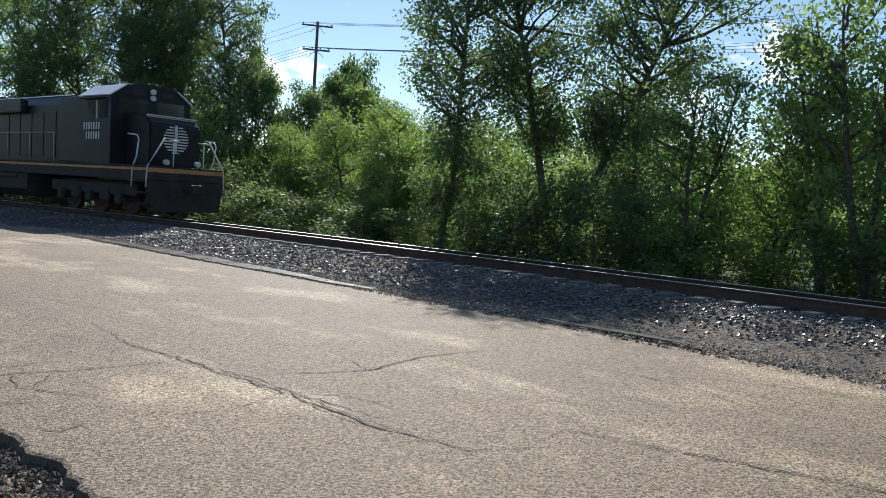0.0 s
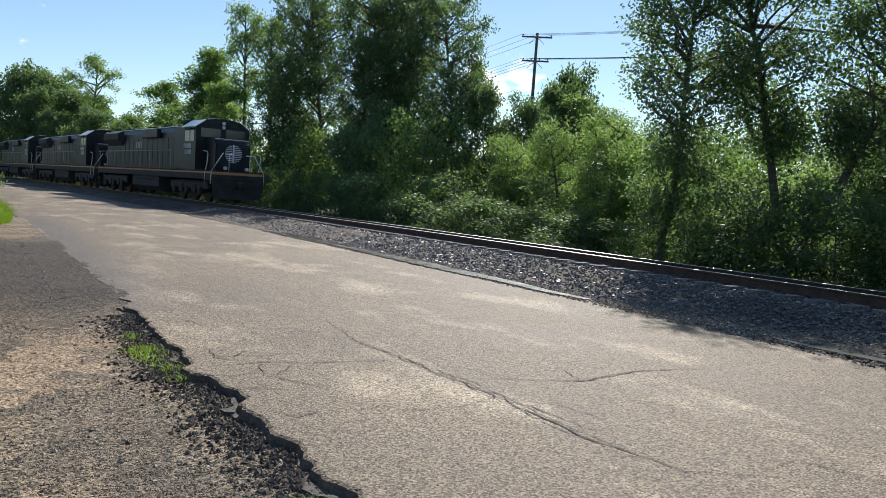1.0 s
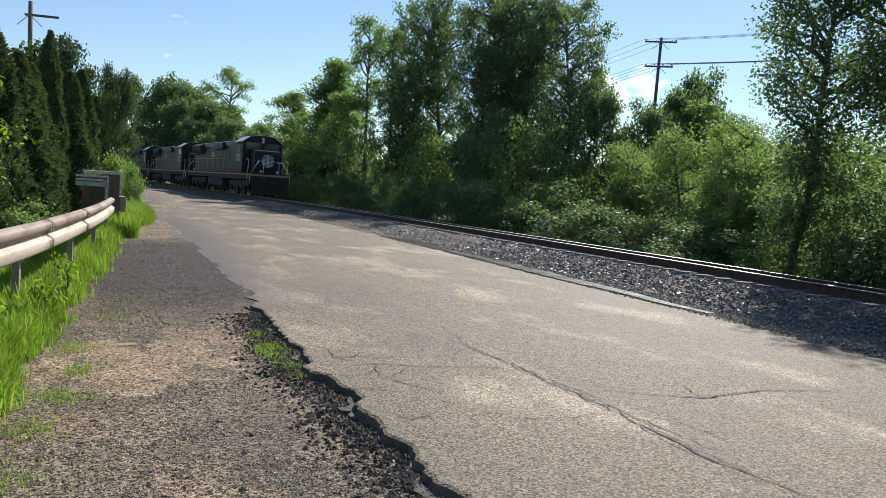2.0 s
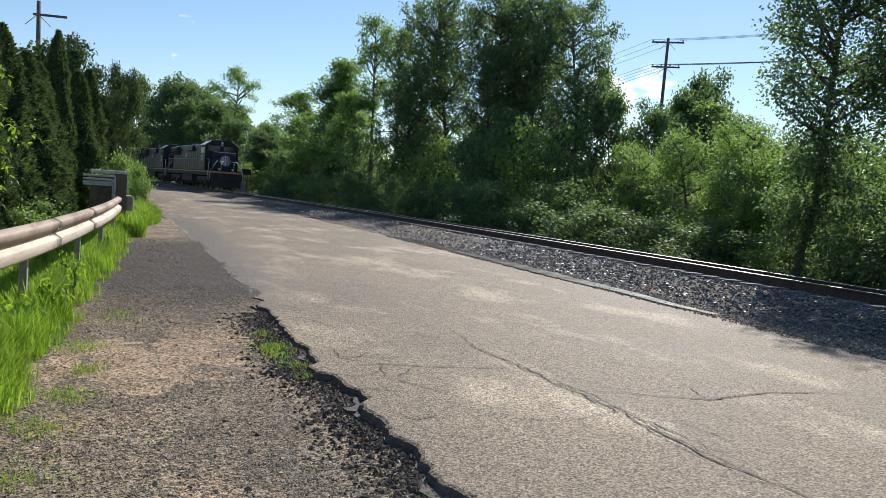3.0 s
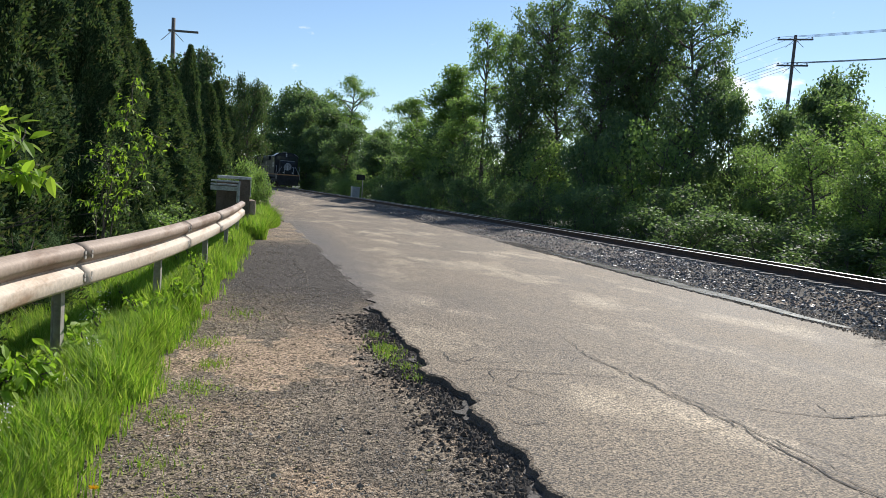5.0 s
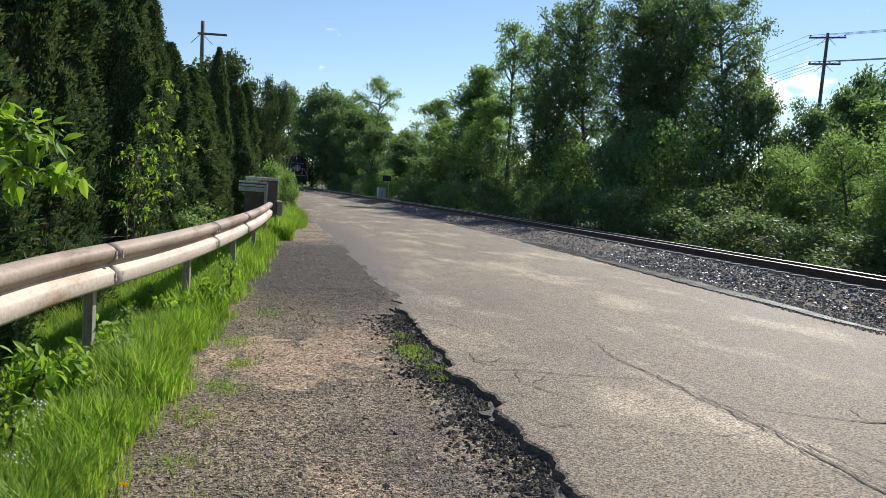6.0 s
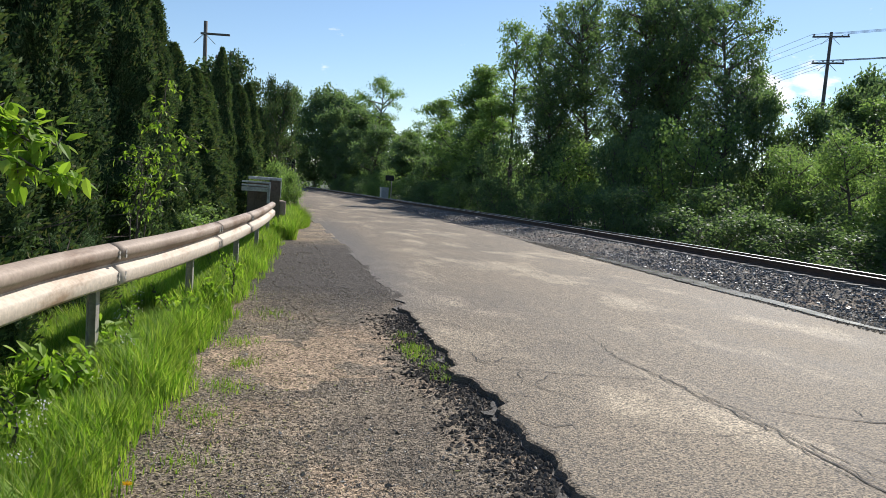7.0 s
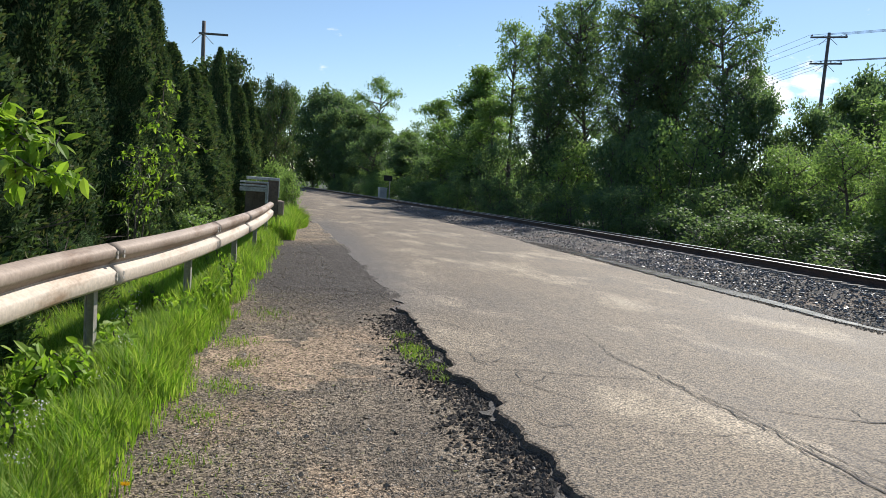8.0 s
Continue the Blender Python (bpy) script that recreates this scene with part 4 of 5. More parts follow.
def blades(at, height, lean):
    """Grass: one bent tapering blade at each point."""
    n = len(at)
    a = rng.uniform(0, 2 * np.pi, n)
    side = np.stack([np.cos(a), np.sin(a), np.zeros(n)], 1)
    fall = np.stack([-np.sin(a), np.cos(a), np.zeros(n)], 1) * lean[:, None]
    h = height[:, None]
    w = (rng.uniform(0.003, 0.0062, n) * (0.6 + height * 2))[:, None]
    up = np.array([[0, 0, 1.0]])
    m = at + up * h * 0.55 + fall * h * 0.25
    t = at + up * h * 0.95 + fall * h
    v = np.stack([at - side * w, at + side * w, m + side * w * 0.8, m - side * w * 0.8, t], 1).reshape(-1, 3)
    k = np.arange(n)[:, None] * 5
    return v, [tuple(q) for q in np.concatenate([k + [0, 1, 2], k + [0, 2, 3], k + [3, 2, 4]]).tolist()]


def verge_edge(y):
    return float(np.interp(y, [2, 4, 6.3, 8.6, 12, 19], [-0.66, -0.60, -0.50, -0.24, 0.02, 0.35])) + 0.10 * noise.noise((y * 0.8, 30, 0)) + 0.08 * noise.noise((y * 2.7, 31, 0))


def grass_patch(name, n, y0, y1, width, h0, h1, label, power=1.0):
    y = y0 + (y1 - y0) * rng.random(n) ** power
    edge = np.array([verge_edge(q) for q in y])
    d = rng.random(n) ** 0.8 * width
    x = edge - d
    dens = np.array([noise.noise((a * 1.6, b * 1.6, 8)) for a, b in zip(x, y)])
    keep = (dens > -0.35) & ((d > 0.12) | (rng.random(n) < 0.35))
    x, y, d, dens = x[keep], y[keep], d[keep], dens[keep]
    z = np.array([ground_z(a, b) for a, b in zip(x, y)]) - 0.01
    h = (h0 + (h1 - h0) * rng.random(len(x))) * np.clip(d * 2.6 + 0.3, 0.25, 1) * (1 + 0.5 * dens)
    v, f = blades(np.stack([x, y, z], 1), h, rng.uniform(0.1, 0.8, len(x)))
    return tagged(raw(name, v, f, M_GRASS), label, "grass", kind="stuff")


grass_patch("grass", 85000, 2.0, 8.5, 1.7, 0.10, 0.36, "lush bright green grass below the guardrail", 1.3)
grass_patch("grass", 27000, 8.0, 19.5, 1.5, 0.14, 0.42, "lush bright green grass along the guardrail")
# tall grass round the bridge end
n0 = 9000
a, q = rng.uniform(0, 6.28, n0), np.sqrt(rng.random(n0))
gx2, gy2 = 0.62 + 0.50 * q * np.cos(a), 24.6 + 2.6 * q * np.sin(a)
v, f = blades(np.stack([gx2, gy2, np.full(n0, -0.05)], 1), rng.uniform(0.2, 0.8, n0) * (1.1 - 0.6 * q), rng.uniform(0.2, 0.9, n0))
tagged(raw("grass", v, f, M_GRASS), "tall pale green grass by the bridge end", "grass", kind="stuff")
# grass round the foot of the bridge post
n0 = 2600
v, f = blades(np.stack([rng.uniform(-0.35, 0.55, n0), rng.uniform(18.1, 19.6, n0), np.full(n0, -0.05)], 1), rng.uniform(0.25, 0.68, n0), rng.uniform(0.2, 0.8, n0))
tagged(raw("grass", v, f, M_GRASS), "tall grass hiding the foot of the bridge post", "grass", kind="stuff")
# tufts in the broken edge
tx, ty, th = [], [], []
for cx, cy, cr, k in [(1.36, 6.95, 0.10, 260), (1.33, 6.6, 0.07, 110), (1.42, 6.25, 0.07, 110), (1.44, 5.9, 0.06, 80), (1.36, 7.6, 0.06, 80), (1.40, 3.3, 0.05, 60), (-0.28, 5.6, 0.10, 200), (-0.4, 4.9, 0.10, 160), (-0.3, 3.4, 0.12, 120),
                      (-0.25, 7.1, 0.10, 160), (-0.2, 6.3, 0.08, 160), (0.05, 3.2, 0.06, 40), (-0.4, 4.1, 0.10, 120), (0.0, 8.6, 0.12, 120)]:
    tx.append(rng.normal(cx, cr, k)), ty.append(rng.normal(cy, cr * 1.2, k)), th.append(rng.uniform(0.015, 0.06, k))
tx, ty, th = np.concatenate(tx), np.concatenate(ty), np.concatenate(th)
tz = np.array([ground_z(a, b) for a, b in zip(tx, ty)])
v, f = blades(np.stack([tx, ty, tz], 1), th, rng.uniform(0.2, 1.4, len(tx)))
tagged(raw("grass_tufts", v, f, M_GRASS), "small yellow-green tufts in the gravel", "grass", kind="stuff")


def broad_leaves(at, way, size):
    """Pointed leaves of six corners, folded along the middle and drooping."""
    n = len(at)
    size = np.broadcast_to(size, n)[:, None]
    way = unit(way)
    side = unit(np.cross(way, np.array([[0.05, 0.03, 1.0]]) + rng.normal(0, 0.3, (n, 3))))
    up = np.cross(side, way)
    p = [at, at + way * size * 0.3 + side * size * 0.22 + up * size * 0.05, at + way * size * 0.65 + side * size * 0.19 - up * size * 0.02, at + way * size - up * size * 0.16,
         at + way * size * 0.65 - side * size * 0.19 - up * size * 0.02, at + way * size * 0.3 - side * size * 0.22 + up * size * 0.05, at + way * size * 0.5 - up * size * 0.05]
    v = np.stack(p, 1).reshape(-1, 3)
    k = np.arange(n)[:, None] * 7
    return v, np.concatenate([k + t for t in ([0, 1, 6], [1, 2, 6], [2, 3, 6], [3, 4, 6], [4, 5, 6], [5, 0, 6])])


def sapling(root, stems, leaf, per, material, name, label, seed, spread_l=0.35, twigs=True):
    """Thin arching stems, each a list of points, with twigs and paired leaves along them."""
    r = np.random.default_rng(seed)
    at, way = [], []
    ob = thing(name, None, label, "shrub")
    for pts in stems:
        wood = Bag()
        p = np.array([root] + pts, float)
        t = np.linspace(0, 1, len(p))
        s = np.linspace(0, 1, 16)
        path = np.stack([np.interp(s, t, p[:, i]) for i in range(3)], 1) + r.normal(0, 0.012, (16, 3))
        wood.add(*tube(path, np.linspace(0.014, 0.004, 16), 5))
        for i in range(6, 16):
            for _ in range(2):
                d = unit(r.normal(0, 1, 3) * (1, 1, 0.5) + (0, 0, 0.1))
                tw = branch_path(r, path[i], d, spread_l * r.uniform(0.4, 1.0), 4, 0.15, -0.05)
                if twigs:
                    tv, tf = tube(tw, [0.005, 0.004, 0.003, 0.003, 0.002], 4)
                    raw("twig", tv, tf, M_BARK, ob)
                for k in range(per):
                    q = tw[r.integers(1, 5)]
                    at.append(q + r.normal(0, 0.015, 3))
                    way.append(d * 0.5 + r.normal(0, 0.55, 3) + (0, 0, -0.45))
        raw("stem", wood.verts(), wood.f, M_BARK, ob, "thin brown stem with twigs")
    v, f = broad_leaves(np.array(at), np.array(way), leaf * r.uniform(0.6, 1.2, len(at)))
    raw("leaves", v, f, material, ob, "pointed sunlit leaves")
    return ob


sapling((-1.9, 2.7, -0.3), [[(-1.75, 2.85, 0.9), (-1.22, 3.0, 1.64), (-0.80, 3.05, 1.55)], [(-1.7, 2.8, 1.0), (-1.17, 2.95, 1.54), (-0.75, 3.0, 1.45)], [(-1.8, 2.7, 1.2), (-1.3, 2.95, 1.74), (-0.92, 3.05, 1.62)]], 0.075, 15, M_LEAF_BRIGHT, "sapling", "young tree with bright sunlit drooping leaves", 41, 0.13)
sapling((-1.65, 9.9, -0.3), [[(-1.6, 9.7, 0.9), (-1.35, 9.3, 1.9), (-1.25, 9.2, 2.5)], [(-1.55, 9.6, 0.9), (-1.2, 9.2, 1.5), (-1.0, 9.1, 1.85)], [(-1.65, 9.5, 0.9), (-1.5, 9.2, 1.4), (-1.5, 9.1, 1.7)]], 0.07, 9, M_LEAF_BRIGHT, "sapling", "thin sapling with light leaves among the evergreens", 42, 0.3)
sapling((-1.75, 10.5, -0.3), [[(-1.6, 10.4, 0.8), (-1.3, 10.2, 1.3)], [(-1.7, 10.3, 0.9), (-1.6, 10.0, 1.6)]], 0.07, 4, M_LEAF_LIGHT, "sapling", "low sapling behind the guardrail", 43, 0.4)
weeds = []
for i in range(16):
    yy = 3.2 + i * 0.85 + rng.uniform(-0.2, 0.2)
    xx = verge_edge(yy) - rng.uniform(0.3, 1.1)
    weeds.append((xx, yy, ground_z(xx, yy)))
for i, (xx, yy, zz) in enumerate(weeds):
    hh = rng.uniform(0.25, 0.5)
    sapling((xx, yy, zz - 0.02), [[(xx + 0.03, yy, zz + hh * 0.6), (xx + rng.uniform(-0.08, 0.08), yy + rng.uniform(-0.08, 0.08), zz + hh)] for _ in range(2)], 0.06, 2, M_LEAF_BRIGHT, "weed", "broad-leaved weed in the grass", 60 + i, 0.12, False)
for i, (xx, yy, hh) in enumerate([(-1.30, 4.75, 0.50), (-1.20, 5.05, 0.42), (-1.12, 6.0, 0.36), (-0.75, 7.6, 0.30), (-0.62, 8.4, 0.34)]):
    zz = ground_z(xx, yy)
    sapling((xx, yy, zz - 0.02), [[(xx + 0.04 * k, yy - 0.03 * k, zz + hh * 0.6), (xx + 0.09 * k, yy - 0.06 * k, zz + hh)] for k in (-1, 0, 1)], 0.10, 2, M_LEAF_BRIGHT, "weed", "tall broad-leaved weed under the guardrail", 90 + i, 0.14, False)
end_bush = tree(44, 1.9, 0.85, 0.02, 22, 4200, 0.10, M_LEAF_LIGHT, clump=0.22, top=0.55, forks=3, trunks=3, trunk_r=0.03, name="bush", category="bush")
put(end_bush, [(0.46, 25.6, -0.05, 0, 0.40, 0.96), (0.50, 28.5, -0.05, 120, 0.46, 1.02), (-0.1, 27.0, -0.05, 220, 0.6, 1.15), (-1.5, 14.0, -0.2, 30, 0.7, 0.5), (-1.4, 17.0, -0.2, 80, 0.8, 0.55), (-1.7, 11.8, -0.2, 140, 0.6, 0.45)], "bushy light green shrub by the bridge end", "shrubs by the guardrail")
# dry tangle under the evergreens
nd = 2600
at = np.stack([rng.uniform(-2.7, -1.75, nd), rng.uniform(2.5, 9, nd), rng.uniform(-0.25, 1.0, nd)], 1)
v, f = leaf_quads(at, rng.normal(0, 1, (nd, 3)) + (0, 0, 0.5), rng.uniform(0.1, 0.45, nd), 0.1, 0.03)
tagged(raw("dry_twigs", v, f, M_DRY), "tangle of dry brown twigs under the evergreens", "twigs", kind="stuff")
# flowers
fl = thing("dandelion", pose(-0.62, 3.70, ground_z(-0.62, 3.7)), "yellow dandelion flower in the verge", "flower")
a = np.linspace(0, 6.28, 40, endpoint=False)
v, f = leaf_quads(np.tile([[0, 0, 0.05]], (40, 1)), np.stack([np.cos(a), np.sin(a), rng.uniform(0.1, 0.6, 40)], 1), rng.uniform(0.02, 0.032, 40), 0.1, 0.3)
raw("flower_head", v, f, M_YELLOW, fl)
sv, sf = tube([(0, 0, -0.01), (0, 0, 0.05)], [0.003, 0.003], 5)
raw("stalk", sv, sf, M_GRASS, fl)
fx = rng.uniform(-1.5, -0.95, 22)
fy = rng.uniform(3.3, 8.0, 22)
for i in range(0, 22, 2):
    ob = thing("wildflower", pose(fx[i], fy[i], ground_z(fx[i], fy[i])), "small pale wildflower on a thin stalk", "flower", "wildflowers under the guardrail")
    h = rng.uniform(0.25, 0.45)
    sv, sf = tube([(0, 0, -0.02), (0.01, 0, h / 2), (0, 0.01, h)], [0.003, 0.002, 0.002], 4)
    raw("stalk", sv, sf, M_GRASS, ob)
    p = rng.normal(0, 0.03, (26, 3)) + (0, 0, h)
    v, f = leaf_quads(p, rng.normal(0, 1, (26, 3)), rng.uniform(0.01, 0.018, 26), 0.1, 0.7)
    raw("blossoms", v, f, M_PETAL, ob)

# ---- loose stones on the shoulder ----


def scatter(name, k, x0, x1, y0, y1, s0, s1, label, material=None, power=1.6):
    y = y0 + (y1 - y0) * rng.random(k) ** power
    x = rng.uniform(x0, x1, k)
    lim = np.array([road_left(q) - 0.04 for q in y])
    dens = np.array([noise.noise((a * 1.3, b * 1.3, 12)) for a, b in zip(x, y)])
    bare = np.array([sandy(a, b) for a, b in zip(x, y)])
    keep = ((bare > 0.95) | (rng.random(k) < 0.16)) & (x < lim) & (x > np.array([verge_edge(q) for q in y]) - 0.15) & (dens + rng.uniform(-0.3, 0.6, k) > -0.05)
    x, y = x[keep], y[keep]
    z = np.array([ground_z(a, b) for a, b in zip(x, y)])
    s = s0 + (s1 - s0) * rng.random(len(x)) ** 3
    v, f = rocks(np.stack([x, y, z + s * 0.15], 1), s)
    return tagged(raw(name, v, f, material or M_STONES), label, "gravel", kind="stuff")


scatter("gravel", 70000, -0.9, 1.6, 2.2, 10.5, 0.0035, 0.010, "fine mixed gravel on the shoulder")
scatter("gravel", 2600, -0.9, 1.6, 2.2, 9.0, 0.008, 0.020, "coarser pale and dark gravel on the shoulder")
scatter("gravel", 3000, -0.7, 1.0, 9.0, 18.0, 0.007, 0.018, "gravel farther along the shoulder", None, 1.0)
# dry leaf litter and straw among the stones
nl = 5200
ly = 2.3 + 7.5 * rng.random(nl) ** 1.5
lx = np.array([verge_edge(q) for q in ly]) - 0.1 + np.abs(rng.normal(0, 0.55, nl))
ok = lx < np.array([road_left(q) - 0.1 for q in ly])
lx, ly = lx[ok], ly[ok]
lz = np.array([ground_z(a, q) for a, q in zip(lx, ly)]) + 0.006
lw = rng.normal(0, 1, (len(lx), 3)) * (1, 1, 0.15)
v, f = leaf_quads(np.stack([lx, ly, lz], 1), lw, rng.uniform(0.012, 0.045, len(lx)), 0.15, 0.3, np.tile([[0, 0, 1.0]], (len(lx), 1)), 0.3)
tagged(raw("leaf_litter", v, f, M_STRAW), "dry straw and leaf litter on the gravel", "litter", kind="stuff")
# crumbled pieces of the asphalt edge
k = 9000
y = 2.4 + 6.4 * rng.random(k)
x = np.array([road_left(q) for q in y]) - np.abs(rng.normal(0.03, 0.19, k)) - 0.02
z = np.array([ground_z(a, b) for a, b in zip(x, y)])
s = 0.005 + 0.022 * rng.random(k) ** 3
v, f = rocks(np.stack([x, y, z + s * 0.2], 1), s)
tagged(raw("asphalt_rubble", v, f, M_RUBBLE), "crumbled black asphalt along the broken edge", "rubble", kind="stuff")

# ---- poles ----


def wire(points, sag, parent):
    (x0, y0, z0), (x1, y1, z1) = points
    p = [(x0 + (x1 - x0) * t, y0 + (y1 - y0) * t, z0 + (z1 - z0) * t - 4 * sag * t * (1 - t)) for t in np.linspace(0, 1, 14)]
    v, f = tube(p, 0.013, 4)
    o = raw("wire", v, f, M_CABLE, parent)
    return o


def pole(x, y, h, arms, turn, lean=(0, 0), label="", shift=0.0):
    ob = thing("utility_pole", pose(x, y, -0.3, lean[0], lean[1], turn), label, "utility pole", "utility poles")
    part("shaft", cyl(bmesh.new(), 0.17, h, Matrix.Translation((0, 0, h / 2)), 12, 0.11), M_POLE, ob, "weathered round wooden pole", smooth=True)
    for z, half, k in arms:
        part("crossarm", boxed(shift - half, shift + half, -0.16, -0.05, z - 0.06, z + 0.06, bevel=0.008), M_POLE, ob)
        for s in (-1, 1):
            bm = bmesh.new()
            bmesh.ops.create_cube(bm, size=1, matrix=Matrix.Translation((s * 0.32, -0.17, z - 0.3)) @ Matrix.Rotation(s * -0.80, 4, "Y") @ Matrix.Diagonal((0.035, 0.02, 0.85, 1)))
            part("brace", bm, M_POST, ob)
        for i in range(k):
            xx = -half + 0.1 + (2 * half - 0.2) * i / max(1, k - 1)
            bm = cyl(bmesh.new(), 0.05, 0.1, Matrix.Translation((xx, -0.105, z + 0.16)), 10, 0.035)
            cyl(bm, 0.075, 0.05, Matrix.Translation((xx, -0.105, z + 0.13)), 10)
            cyl(bm, 0.02, 0.1, Matrix.Translation((xx, -0.105, z + 0.08)), 6)
            part("insulator", bm, M_PORC, ob)
    return ob


PX, PY = 39.7, 50.2
pa = pole(PX, PY, 15.3, [(14.95, 1.25, 3), (13.0, 1.1, 4)], -38, (0, 0.6), "tall wooden utility pole with two crossarms and wires")
for z, half, k in ((14.95, 1.25, 3), (13.0, 1.1, 4)):
    for i in range(k):
        xx = -half + 0.1 + (2 * half - 0.2) * i / max(1, k - 1)
        c, s = math.cos(radians(-38)), math.sin(radians(-38))
        p = (PX + xx * c, PY + xx * s, z - 0.1)
        line = thing("overhead_line", None, "thin dark overhead wire between poles", "wire", "overhead wires")
        wire((p, (58 + xx * 0.5, 8 - xx, z + 0.3 + 0.55 * (i - 1))), 0.5 + 0.15 * i, line)
        line = thing("overhead_line", None, "thin dark overhead wire between poles", "wire", "overhead wires")
        wire((p, (40 + xx * 0.9, 125 + xx, z - 3.6)), 1.0, line)
pole(58, 8, 15.5, [(14.95, 1.25, 3), (13.0, 1.1, 4)], -70, (0, 0), "wooden utility pole with crossarms behind the trees")
pole(-4.35, 48.0, 10.6, [(9.85, 0.85, 0)], -8, (0, -0.8), "old wooden pole with one bare crossarm", 0.6)
pole(-3.85, 62.0, 11.0, [(10.55, 1.2, 3)], -20, (0, 0), "wooden pole behind the evergreens")

# ---- signal box beside the track ----
sb = thing("signal_box", pose(*beside_track(69.2, 2.2, -0.05), 0, 0, 8), "small pale grey equipment box beside the track", "signal box")
part("cabinet", boxed(-0.35, 0.35, -0.25, 0.25, 0.1, 1.05, bevel=0.02), M_BOX, sb)
part("lid", boxed(-0.39, 0.39, -0.29, 0.29, 1.05, 1.12, bevel=0.015), M_BOX, sb)
part("base", boxed(-0.4, 0.4, -0.3, 0.3, -0.2, 0.1, bevel=0.02), M_CONC, sb)
part("door", boxed(-0.30, 0.30, -0.262, -0.25, 0.16, 0.98, bevel=0.004), M_BOX, sb)

sg = thing("trackside_sign", pose(*beside_track(68.6, 2.7, -0.05), 0, 0, 8), "grey blank trackside sign plate on a post", "sign")
# dark underframe colour paints the plate's shaded side
part("plate", boxed(-0.62, 0.18, -0.03, 0.0, 1.75, 2.25, bevel=0.01), M_UNDER, sg, "plate with the shade of this side put into a dark grey")
part("signpost", cyl(bmesh.new(), 0.045, 2.3, Matrix.Translation((0, 0.03, 1.0)), 10), M_POST, sg)

# ---- locomotive ----
HALF = 10.6


def rod(name, pts, r, m, parent, label=""):
    v, f = tube(pts, r, 6)
    return raw(name, v, f, m, parent, label, smooth=True)


def span(a, b):
    return min(a, b), max(a, b)


def locomotive(name):
    """A six-axle road switcher, nose towards -y, rail top at z = 0."""
    ob = thing(name, None, "black freight locomotive with thin orange stripe, seen nose first", "locomotive", "coupled locomotives")
    end = HALF - 0.55
    part("underframe", boxed(-1.36, 1.36, -end, end, 1.12, 1.52, bevel=0.03), M_UNDER, ob)
    part("walkway", boxed(-1.42, 1.42, -end, end, 1.52, 1.57, bevel=0.01), M_UNDER, ob)
    for s in (-1, 1):
        part("stripe", boxed(*span(s * 1.364, s * 1.378), -end + 0.02, end - 0.02, 1.42, 1.50), M_ORANGE, ob, "thin orange sill stripe")
    part("stripe", boxed(-1.36, 1.36, -end - 0.016, -end - 0.003, 1.38, 1.51), M_ORANGE, ob, "orange stripe on the end sill")
    tank = part("fuel_tank", prism(bmesh.new(), [(-1.3, 1.1), (-1.3, 0.55), (-1.0, 0.28), (1.0, 0.28), (1.3, 0.55), (1.3, 1.1)], -2.4, 2.4), M_UNDER, ob)
    for s in (-1, 1):
        part("air_reservoir", cyl(bmesh.new(), 0.16, 3.6, Matrix.Translation((s * 1.18, 0.2, 1.0)) @ Matrix.Rotation(math.pi / 2, 4, "X"), 14), M_UNDER, tank)
    for yc in (-6.6, 6.6):
        truck = part("truck", boxed(-1.0, 1.0, yc - 2.3, yc + 2.3, 0.55, 1.05, bevel=0.05), M_UNDER, ob)
        for s in (-1, 1):
            part("side_frame", boxed(*span(s * 1.02, s * 1.18), yc - 2.65, yc + 2.65, 0.62, 0.98, bevel=0.04), M_UNDER, truck)
            for dy in (-0.85, 0.95):
                part("spring_nest", boxed(*span(s * 1.10, s * 1.24), yc + dy - 0.28, yc + dy + 0.28, 0.42, 0.84, bevel=0.05), M_UNDER, truck)
            for dy in (-1.75, 0.05, 1.85):
                part("axle_box", boxed(*span(s * 1.14, s * 1.30), yc + dy - 0.17, yc + dy + 0.17, 0.34, 0.70, bevel=0.05), M_UNDER, truck)
                turn = Matrix.Rotation(math.pi / 2, 4, "Y")
                bm = cyl(bmesh.new(), 0.508, 0.13, turn, 28)
                cyl(bm, 0.525, 0.03, Matrix.Translation((-s * 0.08, 0, 0)) @ turn, 28)
                cyl(bm, 0.12, 0.5, Matrix.Translation((s * 0.24, 0, 0)) @ turn, 14)
                for q in range(4):
                    cyl(bm, 0.04, 0.03, Matrix.Translation((s * 0.075, 0.3 * math.cos(q * 1.571), 0.3 * math.sin(q * 1.571))) @ turn, 8)
                part("wheel", bm, M_RUST, truck).matrix_basis = pose(s * 0.74, yc + dy, 0.508)
    # pilot, coupler and steps
    for e in (-1, 1):
        part("pilot", prism(bmesh.new(), [(-1.32, 1.12), (1.32, 1.12), (1.18, 0.2), (-1.18, 0.2)], *span(e * (end - 0.02), e * (end + 0.06))), M_UNDER, ob)
        bm = boxed(-0.11, 0.11, *span(e * HALF * 0.93, e * (HALF + 0.05)), 0.80, 1.0, bevel=0.03)
        box(bm, -0.17, 0.17, e * (HALF - 0.02) - 0.12, e * (HALF - 0.02) + 0.12, 0.75, 1.05, bevel=0.05)
        part("coupler", bm, M_UNDER, ob)
        for s in (-1, 1):
            for k in range(3):
                part("step", boxed(*span(s * 1.0, s * 1.38), e * (end - 0.3) - 0.25, e * (end - 0.3) + 0.25, 0.40 + 0.34 * k, 0.44 + 0.34 * k), M_UNDER, ob)
            part("step_plate", boxed(*span(s * 1.0, s * 1.03), e * (end - 0.3) - 0.26, e * (end - 0.3) + 0.26, 0.3, 1.12), M_UNDER, ob)
